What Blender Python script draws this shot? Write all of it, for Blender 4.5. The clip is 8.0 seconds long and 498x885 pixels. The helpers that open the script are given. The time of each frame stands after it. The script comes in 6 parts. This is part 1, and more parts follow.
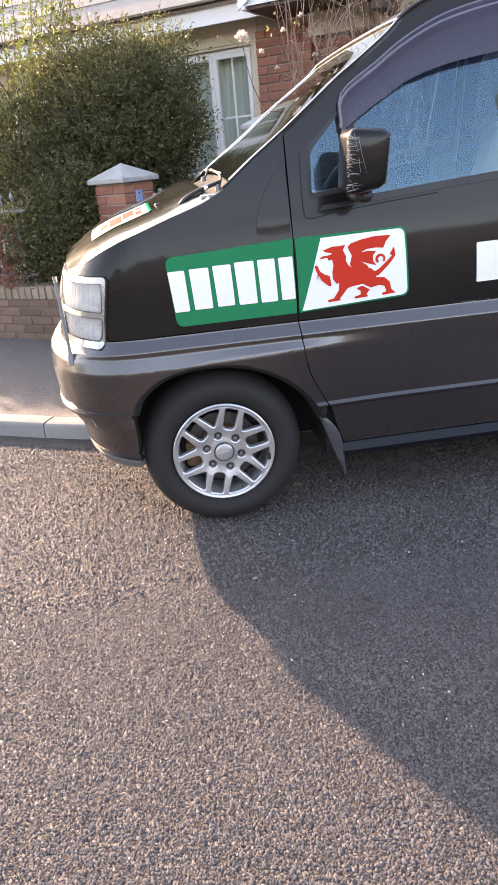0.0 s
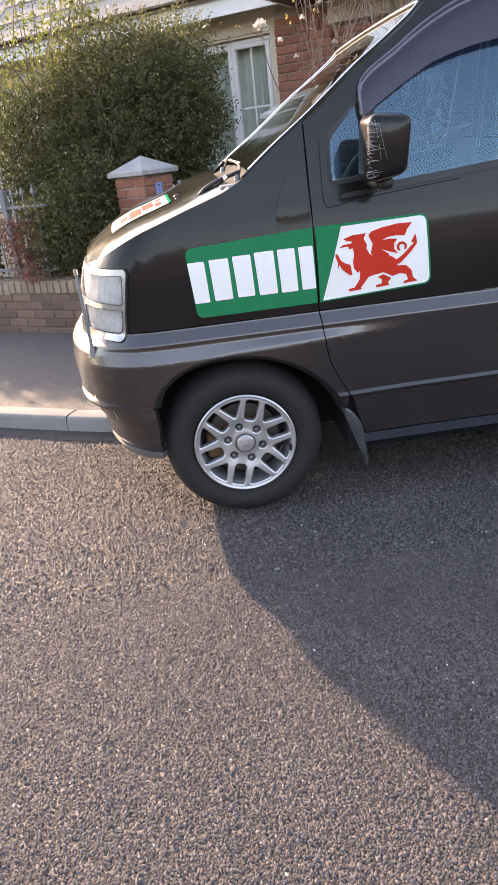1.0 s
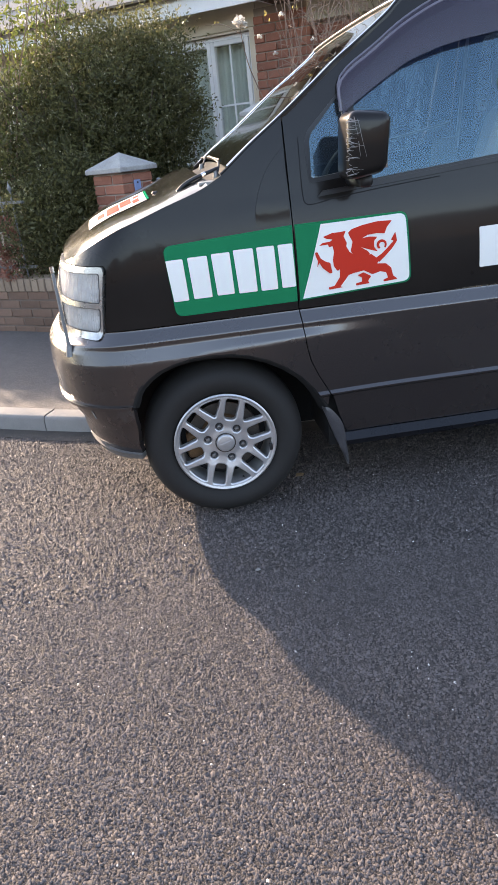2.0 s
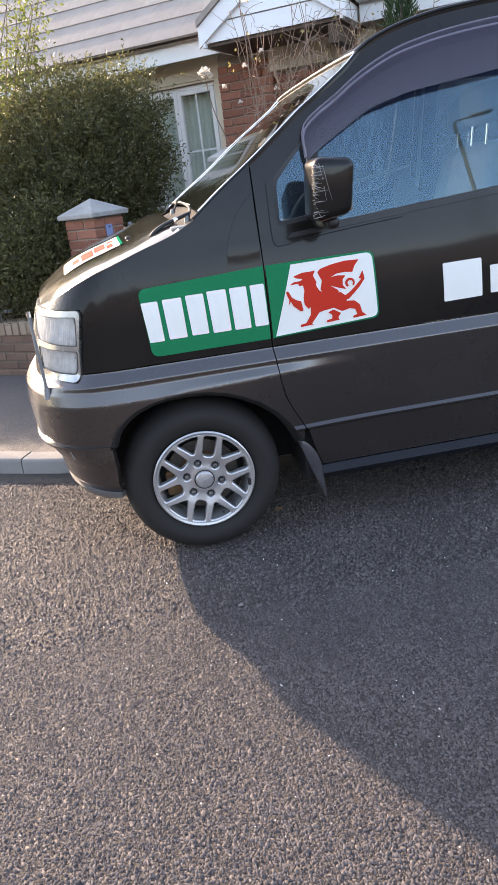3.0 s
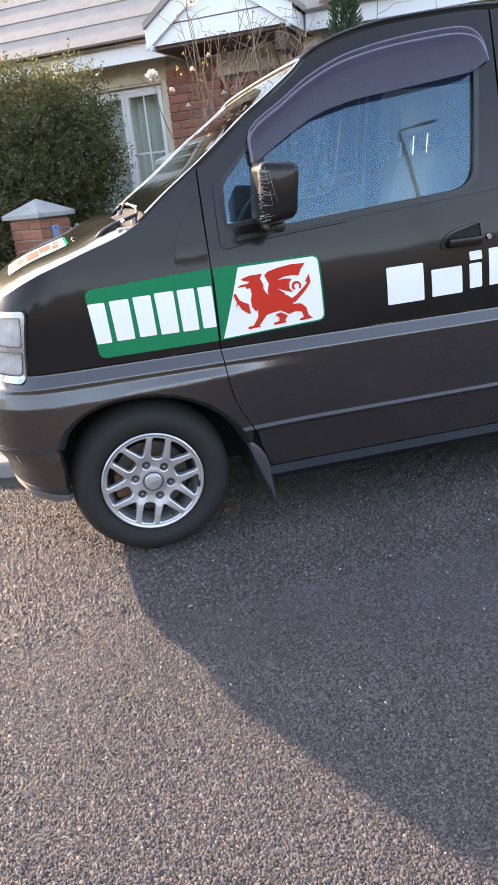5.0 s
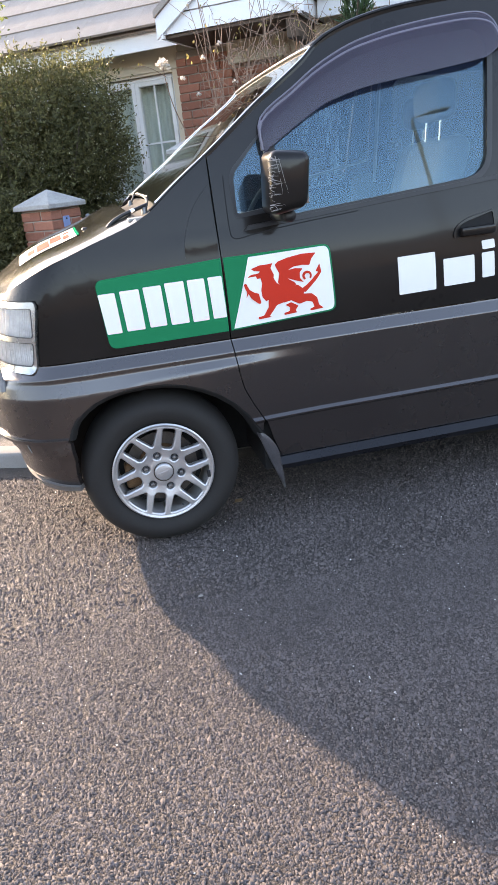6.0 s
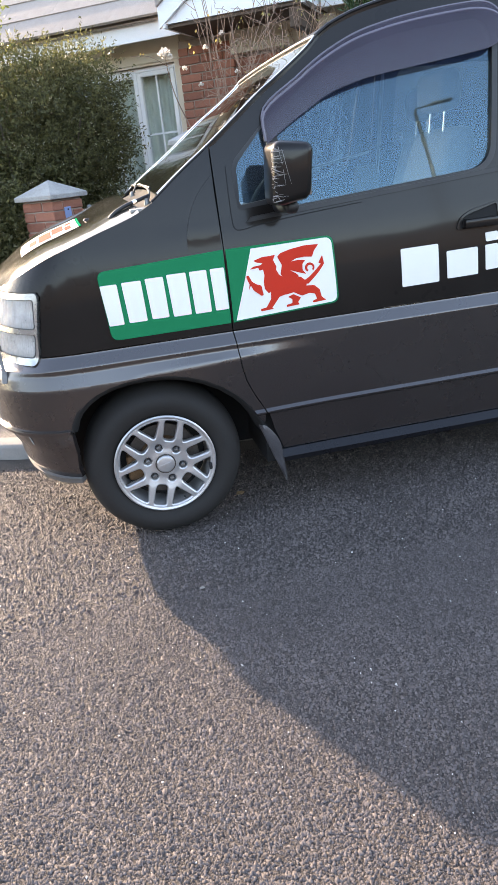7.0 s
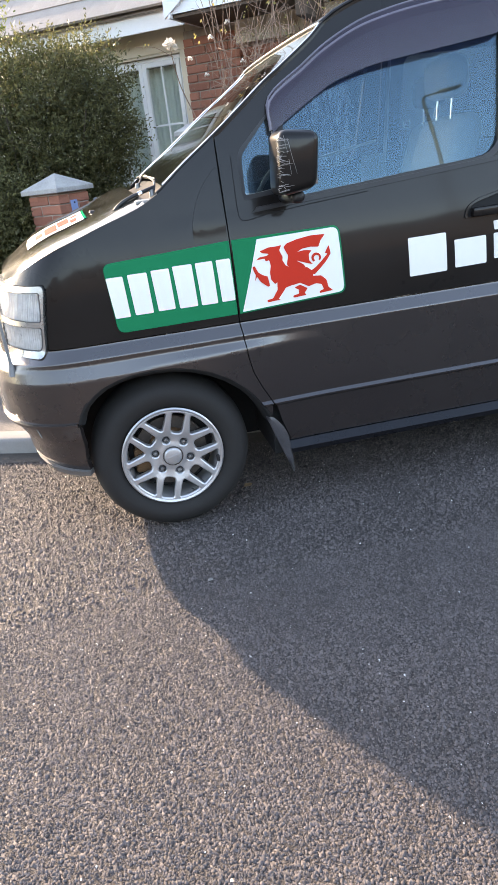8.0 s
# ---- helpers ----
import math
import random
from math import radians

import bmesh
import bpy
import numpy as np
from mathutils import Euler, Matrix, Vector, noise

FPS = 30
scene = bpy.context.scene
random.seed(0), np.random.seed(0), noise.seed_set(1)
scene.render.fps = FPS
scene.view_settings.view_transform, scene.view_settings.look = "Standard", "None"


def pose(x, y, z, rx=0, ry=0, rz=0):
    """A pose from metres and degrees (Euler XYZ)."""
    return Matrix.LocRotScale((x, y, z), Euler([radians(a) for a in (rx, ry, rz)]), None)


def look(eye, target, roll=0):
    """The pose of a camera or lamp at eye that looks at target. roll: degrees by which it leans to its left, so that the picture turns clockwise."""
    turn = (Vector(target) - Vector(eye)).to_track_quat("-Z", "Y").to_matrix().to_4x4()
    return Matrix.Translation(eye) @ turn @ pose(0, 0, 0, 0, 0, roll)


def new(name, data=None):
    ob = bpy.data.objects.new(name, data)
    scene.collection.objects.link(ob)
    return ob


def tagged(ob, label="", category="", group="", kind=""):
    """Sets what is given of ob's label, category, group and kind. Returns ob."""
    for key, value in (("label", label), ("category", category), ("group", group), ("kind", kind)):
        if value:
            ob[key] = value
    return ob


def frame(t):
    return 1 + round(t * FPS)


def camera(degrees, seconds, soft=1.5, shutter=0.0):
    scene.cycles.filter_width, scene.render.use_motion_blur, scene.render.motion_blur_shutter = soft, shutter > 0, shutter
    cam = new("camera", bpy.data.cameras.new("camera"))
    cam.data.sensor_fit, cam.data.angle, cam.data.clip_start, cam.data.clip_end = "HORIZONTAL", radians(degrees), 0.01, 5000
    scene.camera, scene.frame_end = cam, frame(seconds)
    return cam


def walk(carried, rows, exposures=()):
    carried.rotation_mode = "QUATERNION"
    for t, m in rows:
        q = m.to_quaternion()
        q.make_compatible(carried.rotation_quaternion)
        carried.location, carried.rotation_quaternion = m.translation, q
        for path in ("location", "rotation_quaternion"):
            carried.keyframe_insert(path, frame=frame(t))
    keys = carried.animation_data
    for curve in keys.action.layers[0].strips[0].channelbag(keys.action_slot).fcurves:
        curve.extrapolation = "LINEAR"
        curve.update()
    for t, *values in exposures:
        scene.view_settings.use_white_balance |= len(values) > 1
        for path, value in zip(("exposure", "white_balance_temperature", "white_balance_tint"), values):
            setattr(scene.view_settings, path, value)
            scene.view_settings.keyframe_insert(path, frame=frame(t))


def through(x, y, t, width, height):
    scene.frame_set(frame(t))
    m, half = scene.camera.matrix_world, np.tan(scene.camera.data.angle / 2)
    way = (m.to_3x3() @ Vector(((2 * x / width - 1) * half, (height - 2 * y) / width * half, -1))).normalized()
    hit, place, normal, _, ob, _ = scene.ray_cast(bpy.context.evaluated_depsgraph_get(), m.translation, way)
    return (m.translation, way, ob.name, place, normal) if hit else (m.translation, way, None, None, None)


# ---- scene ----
cam = camera(40.0, 8.0)
PATH = [
    (0, (-0.142, -2.552, 1.439), (0.034, -0.715, 0.667), -5.4),
    (0.5, (-0.139, -2.533, 1.434), (-0.029, -0.695, 0.654), -6.5),
    (1, (-0.14, -2.551, 1.432), (-0.03, -0.715, 0.646), -6.6),
    (1.5, (-0.136, -2.548, 1.435), (-0.046, -0.705, 0.664), -6.8),
    (2, (-0.133, -2.528, 1.425), (0.03, -0.7, 0.63), -6.2),
    (2.2, (-0.13, -2.538, 1.431), (0.07, -0.702, 0.663), -6.8),
    (3.3, (-0.147, -2.568, 1.439), (0.135, -0.718, 0.734), -6.7),
    (3.5, (-0.135, -2.574, 1.435), (0.229, -0.745, 0.712), -4.8),
    (4, (-0.14, -2.581, 1.44), (0.242, -0.748, 0.737), -4.7),
    (4.2, (-0.13, -2.575, 1.44), (0.25, -0.744, 0.73), -5.0),
    (5.3, (-0.14, -2.583, 1.433), (0.248, -0.754, 0.723), -6.1),
    (5.5, (-0.136, -2.583, 1.436), (0.243, -0.756, 0.717), -6.1),
    (6, (-0.135, -2.582, 1.431), (0.217, -0.754, 0.7), -6.3),
    (6.5, (-0.141, -2.578, 1.432), (0.214, -0.753, 0.696), -6.3),
    (7, (-0.138, -2.58, 1.43), (0.207, -0.759, 0.679), -6.2),
    (7.5, (-0.133, -2.577, 1.427), (0.211, -0.764, 0.655), -7.0),
    (8, (-0.132, -2.578, 1.424), (0.184, -0.759, 0.656), -6.9),
]
EXPOSURES = [(0.0, 2.99, 8700, 24), (0.5, 2.78, 8700, 24), (1.0, 2.71, 8600, 24), (1.5, 2.60, 8000, 18), (2.0, 2.53, 7850, 18), (3.5, 2.68, 8100, 20), (4.0, 2.77, 8100, 20), (5.5, 2.88, 8100, 19), (8.0, 2.92, 8050, 16)]
walk(cam, [(t, look(eye, target, roll)) for t, eye, target, roll in PATH], EXPOSURES)

# ---- daylight: low winter sun behind the hedge, blue sky ----
SUN_AZ, SUN_EL = 120.4, 21.3
world = bpy.data.worlds.new("sky")
scene.world = world
world.use_nodes = True
wn = world.node_tree
sky = wn.nodes.new("ShaderNodeTexSky")
sky.sky_type, sky.sun_disc = "NISHITA", False
sky.sun_elevation, sky.sun_rotation = radians(SUN_EL), radians(90 - SUN_AZ)
sky.air_density, sky.dust_density, sky.ozone_density = 1.0, 0.9, 1.2
wn.links.new(sky.outputs[0], wn.nodes["Background"].inputs["Color"])
wn.nodes["Background"].inputs["Strength"].default_value = 0.15
to_sun = Vector((math.cos(radians(SUN_EL)) * math.cos(radians(SUN_AZ)), math.cos(radians(SUN_EL)) * math.sin(radians(SUN_AZ)), math.sin(radians(SUN_EL))))
lamp = bpy.data.lights.new("sun", "SUN")
lamp.energy, lamp.angle, lamp.color = 2.35, radians(1.0), (1.0, 0.875, 0.74)
new("sun", lamp).matrix_basis = look(to_sun * 60, (0, 0, 0))

# ---- small tools ----
def obj(name, bm, material, parent=None, label="", smooth=35.0, bevel=0.0):
    bmesh.ops.recalc_face_normals(bm, faces=bm.faces[:])
    if smooth:
        lim = radians(smooth)
        for f in bm.faces:
            f.smooth = True
        for e in bm.edges:
            e.smooth = len(e.link_faces) == 2 and e.calc_face_angle(3.0) < lim
    me = bpy.data.meshes.new(name)
    bm.to_mesh(me)
    bm.free()
    me.materials.append(material)
    ob = new(name, me)
    if bevel:
        mod = ob.modifiers.new("bevel", "BEVEL")
        mod.width, mod.segments, mod.limit_method, mod.angle_limit = bevel, 2, "ANGLE", radians(40)
    if parent:
        ob.parent = parent
    if label:
        tagged(ob, label)
    return ob


def part(name, bm, material, parent, label="", smooth=35.0, bevel=0.0):
    return obj(name, bm, material, parent, label, smooth, bevel)


def thing(name, label, category, group="", kind="", m=None):
    ob = new(name)
    ob.empty_display_size = 0.1
    if m is not None:
        ob.matrix_basis = m
    return tagged(ob, label, category, group, kind)


def box(lo, hi, bm=None, m=None):
    bm = bm or bmesh.new()
    vs = bmesh.ops.create_cube(bm, size=1)["verts"]
    for v in vs:
        v.co = Vector([lo[i] + (v.co[i] + 0.5) * (hi[i] - lo[i]) for i in range(3)])
        if m is not None:
            v.co = m @ v.co
    return bm


def rounded(lo, hi, r, seg=2, bm=None, m=None):
    b2 = box(lo, hi)
    bmesh.ops.bevel(b2, geom=b2.edges[:], offset=r, segments=seg, profile=0.5, affect="EDGES")
    if m is not None:
        b2.transform(m)
    if bm is None:
        return b2
    me = bpy.data.meshes.new("join")
    b2.to_mesh(me)
    b2.free()
    bm.from_mesh(me)
    bpy.data.meshes.remove(me)
    return bm


def tube(points, r, sides=8, bm=None, r2=None, caps=True):
    bm = bm or bmesh.new()
    pts = [Vector(p) for p in points]
    rings = []
    side = None
    for i, p in enumerate(pts):
        t = (pts[min(i + 1, len(pts) - 1)] - pts[max(i - 1, 0)]).normalized()
        if side is None:
            side = t.orthogonal().normalized()
        side = (side - t * side.dot(t)).normalized()
        up = t.cross(side)
        f = i / max(len(pts) - 1, 1)
        rr = r if r2 is None else r + (r2 - r) * f
        rings.append([bm.verts.new(p + rr * (math.cos(2 * math.pi * k / sides) * side + math.sin(2 * math.pi * k / sides) * up)) for k in range(sides)])
    for a, b in zip(rings, rings[1:]):
        for k in range(sides):
            bm.faces.new((a[k], a[(k + 1) % sides], b[(k + 1) % sides], b[k]))
    if caps:
        bm.faces.new(rings[0][::-1])
        bm.faces.new(rings[-1])
    return bm


def turned(profile, steps=40, axis="y", bm=None, centre=(0, 0, 0), closed=False):
    """A body turned round an axis from pairs of radius and place along it."""
    bm = bm or bmesh.new()
    c = Vector(centre)
    rings = []
    for r, h in profile:
        ring = []
        for k in range(steps):
            a = 2 * math.pi * k / steps
            if axis == "y":
                ring.append(bm.verts.new(c + Vector((r * math.cos(a), h, r * math.sin(a)))))
            else:
                ring.append(bm.verts.new(c + Vector((r * math.cos(a), r * math.sin(a), h))))
        rings.append(ring)
    pairs = list(zip(rings, rings[1:])) + ([(rings[-1], rings[0])] if closed else [])
    for a, b in pairs:
        for k in range(steps):
            bm.faces.new((a[k], a[(k + 1) % steps], b[(k + 1) % steps], b[k]))
    return bm


def round_poly(pts, r, seg=5):
    """A polygon with its corners rounded; r: one radius, or one for each corner."""
    out, n = [], len(pts)
    rs = r if isinstance(r, (list, tuple)) else [r] * n
    for i in range(n):
        p, a, b = (Vector(pts[j % n]).to_2d() for j in (i, i - 1, i + 1))
        if rs[i] <= 0:
            out.append(tuple(p))
            continue
        d1, d2 = (a - p), (b - p)
        k = min(rs[i], d1.length * 0.49, d2.length * 0.49)
        s, e = p + d1.normalized() * k, p + d2.normalized() * k
        for j in range(seg + 1):
            f = j / seg
            out.append(tuple((1 - f) ** 2 * s + 2 * f * (1 - f) * p + f * f * e))
    return out


def lerp(x, table):
    return float(np.interp(x, [a for a, _ in table], [b for _, b in table]))


def smooth01(f):
    f = min(max(f, 0.0), 1.0)
    return f * f * (3 - 2 * f)


def spline(pts, n=6):
    """A smooth line through points."""
    pts = [Vector(p) for p in pts]
    ext = [2 * pts[0] - pts[1]] + pts + [2 * pts[-1] - pts[-2]]
    out = []
    for i in range(1, len(ext) - 2):
        p0, p1, p2, p3 = ext[i - 1:i + 3]
        for j in range(n):
            t = j / n
            out.append(0.5 * (2 * p1 + (p2 - p0) * t + (2 * p0 - 5 * p1 + 4 * p2 - p3) * t * t + (3 * p1 - p0 - 3 * p2 + p3) * t ** 3))
    return out + [pts[-1]]


# ---- materials ----
def nodes_of(name):
    m = bpy.data.materials.new(name)
    m.use_nodes = True
    nt = m.node_tree
    return m, nt, nt.nodes["Principled BSDF"]


def socket(nt, kind, **values):
    n = nt.nodes.new(kind)
    for k, v in values.items():
        n.inputs[k.replace("_", " ")].default_value = v
    return n


def surface(name, col, rough=0.5, metal=0.0, var=0.25, big=3.0, fine=60.0, bump=0.15, depth=0.002, coat=0.0, tint=None, rough_var=0.12, spec=0.5, per_object=0.0, per_island=0.0, coat_ior=1.5, coat_rough=0.06):
    """Paint, stone, wood or plastic: base colour varied at two scales, uneven gloss and fine relief."""
    m, nt, p = nodes_of(name)
    tc = nt.nodes.new("ShaderNodeTexCoord")
    n1 = socket(nt, "ShaderNodeTexNoise", Scale=big, Detail=5.0, Roughness=0.6)
    n2 = socket(nt, "ShaderNodeTexNoise", Scale=fine, Detail=4.0, Roughness=0.65)
    for n in (n1, n2):
        nt.links.new(tc.outputs["Object"], n.inputs["Vector"])
    mixf = nt.nodes.new("ShaderNodeMath")
    mixf.operation = "ADD"
    nt.links.new(n1.outputs["Fac"], mixf.inputs[0])
    nt.links.new(n2.outputs["Fac"], mixf.inputs[1])
    last = mixf.outputs[0]
    if per_object or per_island:
        info = nt.nodes.new("ShaderNodeObjectInfo" if per_object else "ShaderNodeNewGeometry")
        amt = nt.nodes.new("ShaderNodeMath")
        amt.operation = "MULTIPLY_ADD"
        nt.links.new(info.outputs["Random" if per_object else "Random Per Island"], amt.inputs[0])
        amt.inputs[1].default_value = per_object or per_island
        nt.links.new(last, amt.inputs[2])
        last = amt.outputs[0]
    top = 1.45 + (per_object or per_island)
    mr = nt.nodes.new("ShaderNodeMapRange")
    mr.inputs["From Min"].default_value, mr.inputs["From Max"].default_value = 0.55, top
    nt.links.new(last, mr.inputs["Value"])
    mix = nt.nodes.new("ShaderNodeMix")
    mix.data_type = "RGBA"
    lo = [c * (1 - var) for c in col]
    hi = [min(1.0, c * (1 + var)) for c in (tint or col)]
    mix.inputs[6].default_value = (*lo, 1)
    mix.inputs[7].default_value = (*hi, 1)
    nt.links.new(mr.outputs[0], mix.inputs[0])
    nt.links.new(mix.outputs[2], p.inputs["Base Color"])
    rr = nt.nodes.new("ShaderNodeMapRange")
    rr.inputs["To Min"].default_value, rr.inputs["To Max"].default_value = max(0.02, rough - rough_var), min(1.0, rough + rough_var)
    nt.links.new(n1.outputs["Fac"], rr.inputs["Value"])
    nt.links.new(rr.outputs[0], p.inputs["Roughness"])
    p.inputs["Metallic"].default_value = metal
    p.inputs["Coat Weight"].default_value = coat
    p.inputs["Coat Roughness"].default_value = coat_rough
    p.inputs["Coat IOR"].default_value = coat_ior
    p.inputs["Specular IOR Level"].default_value = spec
    if bump:
        b = nt.nodes.new("ShaderNodeBump")
        b.inputs["Strength"].default_value, b.inputs["Distance"].default_value = bump, depth
        nt.links.new(n2.outputs["Fac"], b.inputs["Height"])
        nt.links.new(b.outputs["Normal"], p.inputs["Normal"])
    return m


def pane(name, tint, ior=1.5, rough=0.0, film_mix=0.0, film=(0.5, 0.47, 0.42), reflect_tint=(1.0, 1.0, 1.0), even=False):
    """A thin pane: tinted see-through, a clear or coloured reflection, and a matte film (dust or painted light), patchy
    or even.
    """
    m, nt, p = nodes_of(name)
    nt.nodes.remove(p)
    out = nt.nodes["Material Output"]
    tr = nt.nodes.new("ShaderNodeBsdfTransparent")
    tr.inputs["Color"].default_value = (*tint, 1)
    gl = nt.nodes.new("ShaderNodeBsdfGlossy")
    gl.inputs["Roughness"].default_value = rough
    gl.inputs["Color"].default_value = (*reflect_tint, 1)
    lw = nt.nodes.new("ShaderNodeLayerWeight")
    lw.inputs["Blend"].default_value = 0.5
    pw = nt.nodes.new("ShaderNodeMath")
    pw.operation = "POWER"
    pw.inputs[1].default_value = 5.0
    nt.links.new(lw.outputs["Facing"], pw.inputs[0])
    fr = nt.nodes.new("ShaderNodeMath")
    fr.operation = "MULTIPLY_ADD"
    f0 = ((ior - 1) / (ior + 1)) ** 2
    fr.inputs[1].default_value, fr.inputs[2].default_value = 1 - f0, f0
    nt.links.new(pw.outputs[0], fr.inputs[0])
    mx = nt.nodes.new("ShaderNodeMixShader")
    nt.links.new(fr.outputs[0], mx.inputs[0])
    nt.links.new(tr.outputs[0], mx.inputs[1])
    nt.links.new(gl.outputs[0], mx.inputs[2])
    last = mx
    if film_mix:
        df = nt.nodes.new("ShaderNodeBsdfDiffuse")
        df.inputs["Color"].default_value = (*film, 1)
        tc = nt.nodes.new("ShaderNodeTexCoord")
        no = socket(nt, "ShaderNodeTexNoise", Scale=7.0, Detail=8.0, Roughness=0.7)
        nt.links.new(tc.outputs["Object"], no.inputs["Vector"])
        mu = nt.nodes.new("ShaderNodeMath")
        mu.operation = "MULTIPLY"
        mu.inputs[1].default_value = film_mix
        nt.links.new(no.outputs["Fac"], mu.inputs[0])
        m2 = nt.nodes.new("ShaderNodeMixShader")
        if even:
            m2.inputs[0].default_value = film_mix
        else:
            nt.links.new(mu.outputs[0], m2.inputs[0])
        nt.links.new(mx.outputs[0], m2.inputs[1])
        nt.links.new(df.outputs[0], m2.inputs[2])
        last = m2
    nt.links.new(last.outputs[0], out.inputs["Surface"])
    return m


def leafy(name, col, col2, through=0.45):
    """Leaves: light shines through them in part, each a little different."""
    m, nt, p = nodes_of(name)
    nt.nodes.remove(p)
    out = nt.nodes["Material Output"]
    geo = nt.nodes.new("ShaderNodeNewGeometry")
    mix = nt.nodes.new("ShaderNodeMix")
    mix.data_type = "RGBA"
    mix.inputs[6].default_value, mix.inputs[7].default_value = (*col, 1), (*col2, 1)
    nt.links.new(geo.outputs["Random Per Island"], mix.inputs[0])
    df = nt.nodes.new("ShaderNodeBsdfPrincipled")
    df.inputs["Roughness"].default_value = 0.42
    tl = nt.nodes.new("ShaderNodeBsdfTranslucent")
    mx = nt.nodes.new("ShaderNodeMixShader")
    mx.inputs[0].default_value = through
    nt.links.new(mix.outputs[2], df.inputs["Base Color"])
    nt.links.new(mix.outputs[2], tl.inputs["Color"])
    nt.links.new(df.outputs[0], mx.inputs[1])
    nt.links.new(tl.outputs[0], mx.inputs[2])
    nt.links.new(mx.outputs[0], out.inputs["Surface"])
    return m


def asphalt(name, dark, light, scale, chips=0.5, bump=0.9, depth=0.006):
    """Worn chipped asphalt: stones in a dark binder, each of its own shade, with patches of wear."""
    m, nt, p = nodes_of(name)
    tc = nt.nodes.new("ShaderNodeTexCoord")
    vo = socket(nt, "ShaderNodeTexVoronoi", Scale=scale, Randomness=1.0)
    vo2 = socket(nt, "ShaderNodeTexVoronoi", Scale=scale * 2.3, Randomness=1.0)
    no = socket(nt, "ShaderNodeTexNoise", Scale=1.7, Detail=6.0, Roughness=0.6)
    fi = socket(nt, "ShaderNodeTexNoise", Scale=scale * 3, Detail=3.0, Roughness=0.7)
    for n in (vo, vo2, no, fi):
        nt.links.new(tc.outputs["Object"], n.inputs["Vector"])
    sep = nt.nodes.new("ShaderNodeSeparateColor")
    nt.links.new(vo.outputs["Color"], sep.inputs[0])
    pw = nt.nodes.new("ShaderNodeMath")
    pw.operation = "POWER"
    pw.inputs[1].default_value = 2.2
    nt.links.new(sep.outputs[0], pw.inputs[0])
    ad = nt.nodes.new("ShaderNodeMath")
    ad.operation = "MULTIPLY_ADD"
    ad.inputs[1].default_value = 0.55
    nt.links.new(no.outputs["Fac"], ad.inputs[0])
    nt.links.new(pw.outputs[0], ad.inputs[2])
    mr = nt.nodes.new("ShaderNodeMapRange")
    mr.inputs["From Min"].default_value, mr.inputs["From Max"].default_value = 0.15, 1.25
    nt.links.new(ad.outputs[0], mr.inputs["Value"])
    mix = nt.nodes.new("ShaderNodeMix")
    mix.data_type = "RGBA"
    mix.inputs[6].default_value, mix.inputs[7].default_value = (*dark, 1), (*light, 1)
    nt.links.new(mr.outputs[0], mix.inputs[0])
    nt.links.new(mix.outputs[2], p.inputs["Base Color"])
    p.inputs["Roughness"].default_value = 0.75
    p.inputs["Specular IOR Level"].default_value = 0.35
    h = nt.nodes.new("ShaderNodeMath")
    h.operation = "MULTIPLY_ADD"
    h.inputs[1].default_value = -1.2
    nt.links.new(vo.outputs["Distance"], h.inputs[0])
    nt.links.new(fi.outputs["Fac"], h.inputs[2])
    h2 = nt.nodes.new("ShaderNodeMath")
    h2.operation = "MULTIPLY_ADD"
    h2.inputs[1].default_value = -0.5
    nt.links.new(vo2.outputs["Distance"], h2.inputs[0])
    nt.links.new(h.outputs[0], h2.inputs[2])
    b = nt.nodes.new("ShaderNodeBump")
    b.inputs["Strength"].default_value, b.inputs["Distance"].default_value = bump, depth
    nt.links.new(h2.outputs[0], b.inputs["Height"])
    nt.links.new(b.outputs["Normal"], p.inputs["Normal"])
    return m


ROAD = asphalt("road_asphalt", (0.038, 0.032, 0.030), (0.108, 0.092, 0.085), 230.0, bump=0.9, depth=0.006)
CHIP = surface("road_stone", (0.070, 0.059, 0.055), 0.7, var=0.66, fine=500, big=2.5, bump=0.3, depth=0.001, per_island=1.1, tint=(0.118, 0.100, 0.093), spec=0.3)
PAVE = asphalt("pavement_asphalt", (0.06, 0.055, 0.052), (0.17, 0.155, 0.145), 170.0, bump=0.6, depth=0.004)
CONCRETE = surface("kerb_concrete", (0.23, 0.22, 0.205), 0.85, var=0.3, big=5, fine=150, bump=0.5, depth=0.003, per_object=0.3)
CAP = surface("cap_stone", (0.36, 0.345, 0.32), 0.9, var=0.35, big=9, fine=90, bump=0.6, depth=0.005)
BLACK = surface("black_paint", (0.0095, 0.008, 0.0075), 0.30, var=0.35, big=2.5, fine=500, bump=0.02, depth=0.0004, coat=0.32, tint=(0.014, 0.012, 0.011), spec=0.1, coat_rough=0.085)
GREY = surface("grey_brown_paint", (0.029, 0.0222, 0.021), 0.27, metal=0.3, var=0.08, big=3, fine=700, bump=0.03, depth=0.0004, coat=1.0, tint=(0.034, 0.0265, 0.025), coat_ior=1.66, coat_rough=0.25)
HOODM = surface("dusty_black_paint", (0.016, 0.0145, 0.013), 0.14, var=0.5, big=6, fine=220, bump=0.03, depth=0.0005, coat=0.5, tint=(0.035, 0.031, 0.025), spec=0.1)
TRIM = surface("black_plastic", (0.012, 0.012, 0.013), 0.5, var=0.3, big=8, fine=300, bump=0.1, depth=0.0006)
SMOKE = pane("smoked_plastic", (0.42, 0.38, 0.46), 1.5, rough=0.10, film_mix=0.5, film=(0.105, 0.085, 0.12))
SILLM = surface("sill_plastic", (0.008, 0.008, 0.010), 0.28, var=0.3, big=6, fine=200, bump=0.05, spec=0.35)
WALLMORTAR = surface("wall_mortar", (0.16, 0.12, 0.095), 0.95, var=0.3, big=12, fine=160, bump=0.5, depth=0.003)
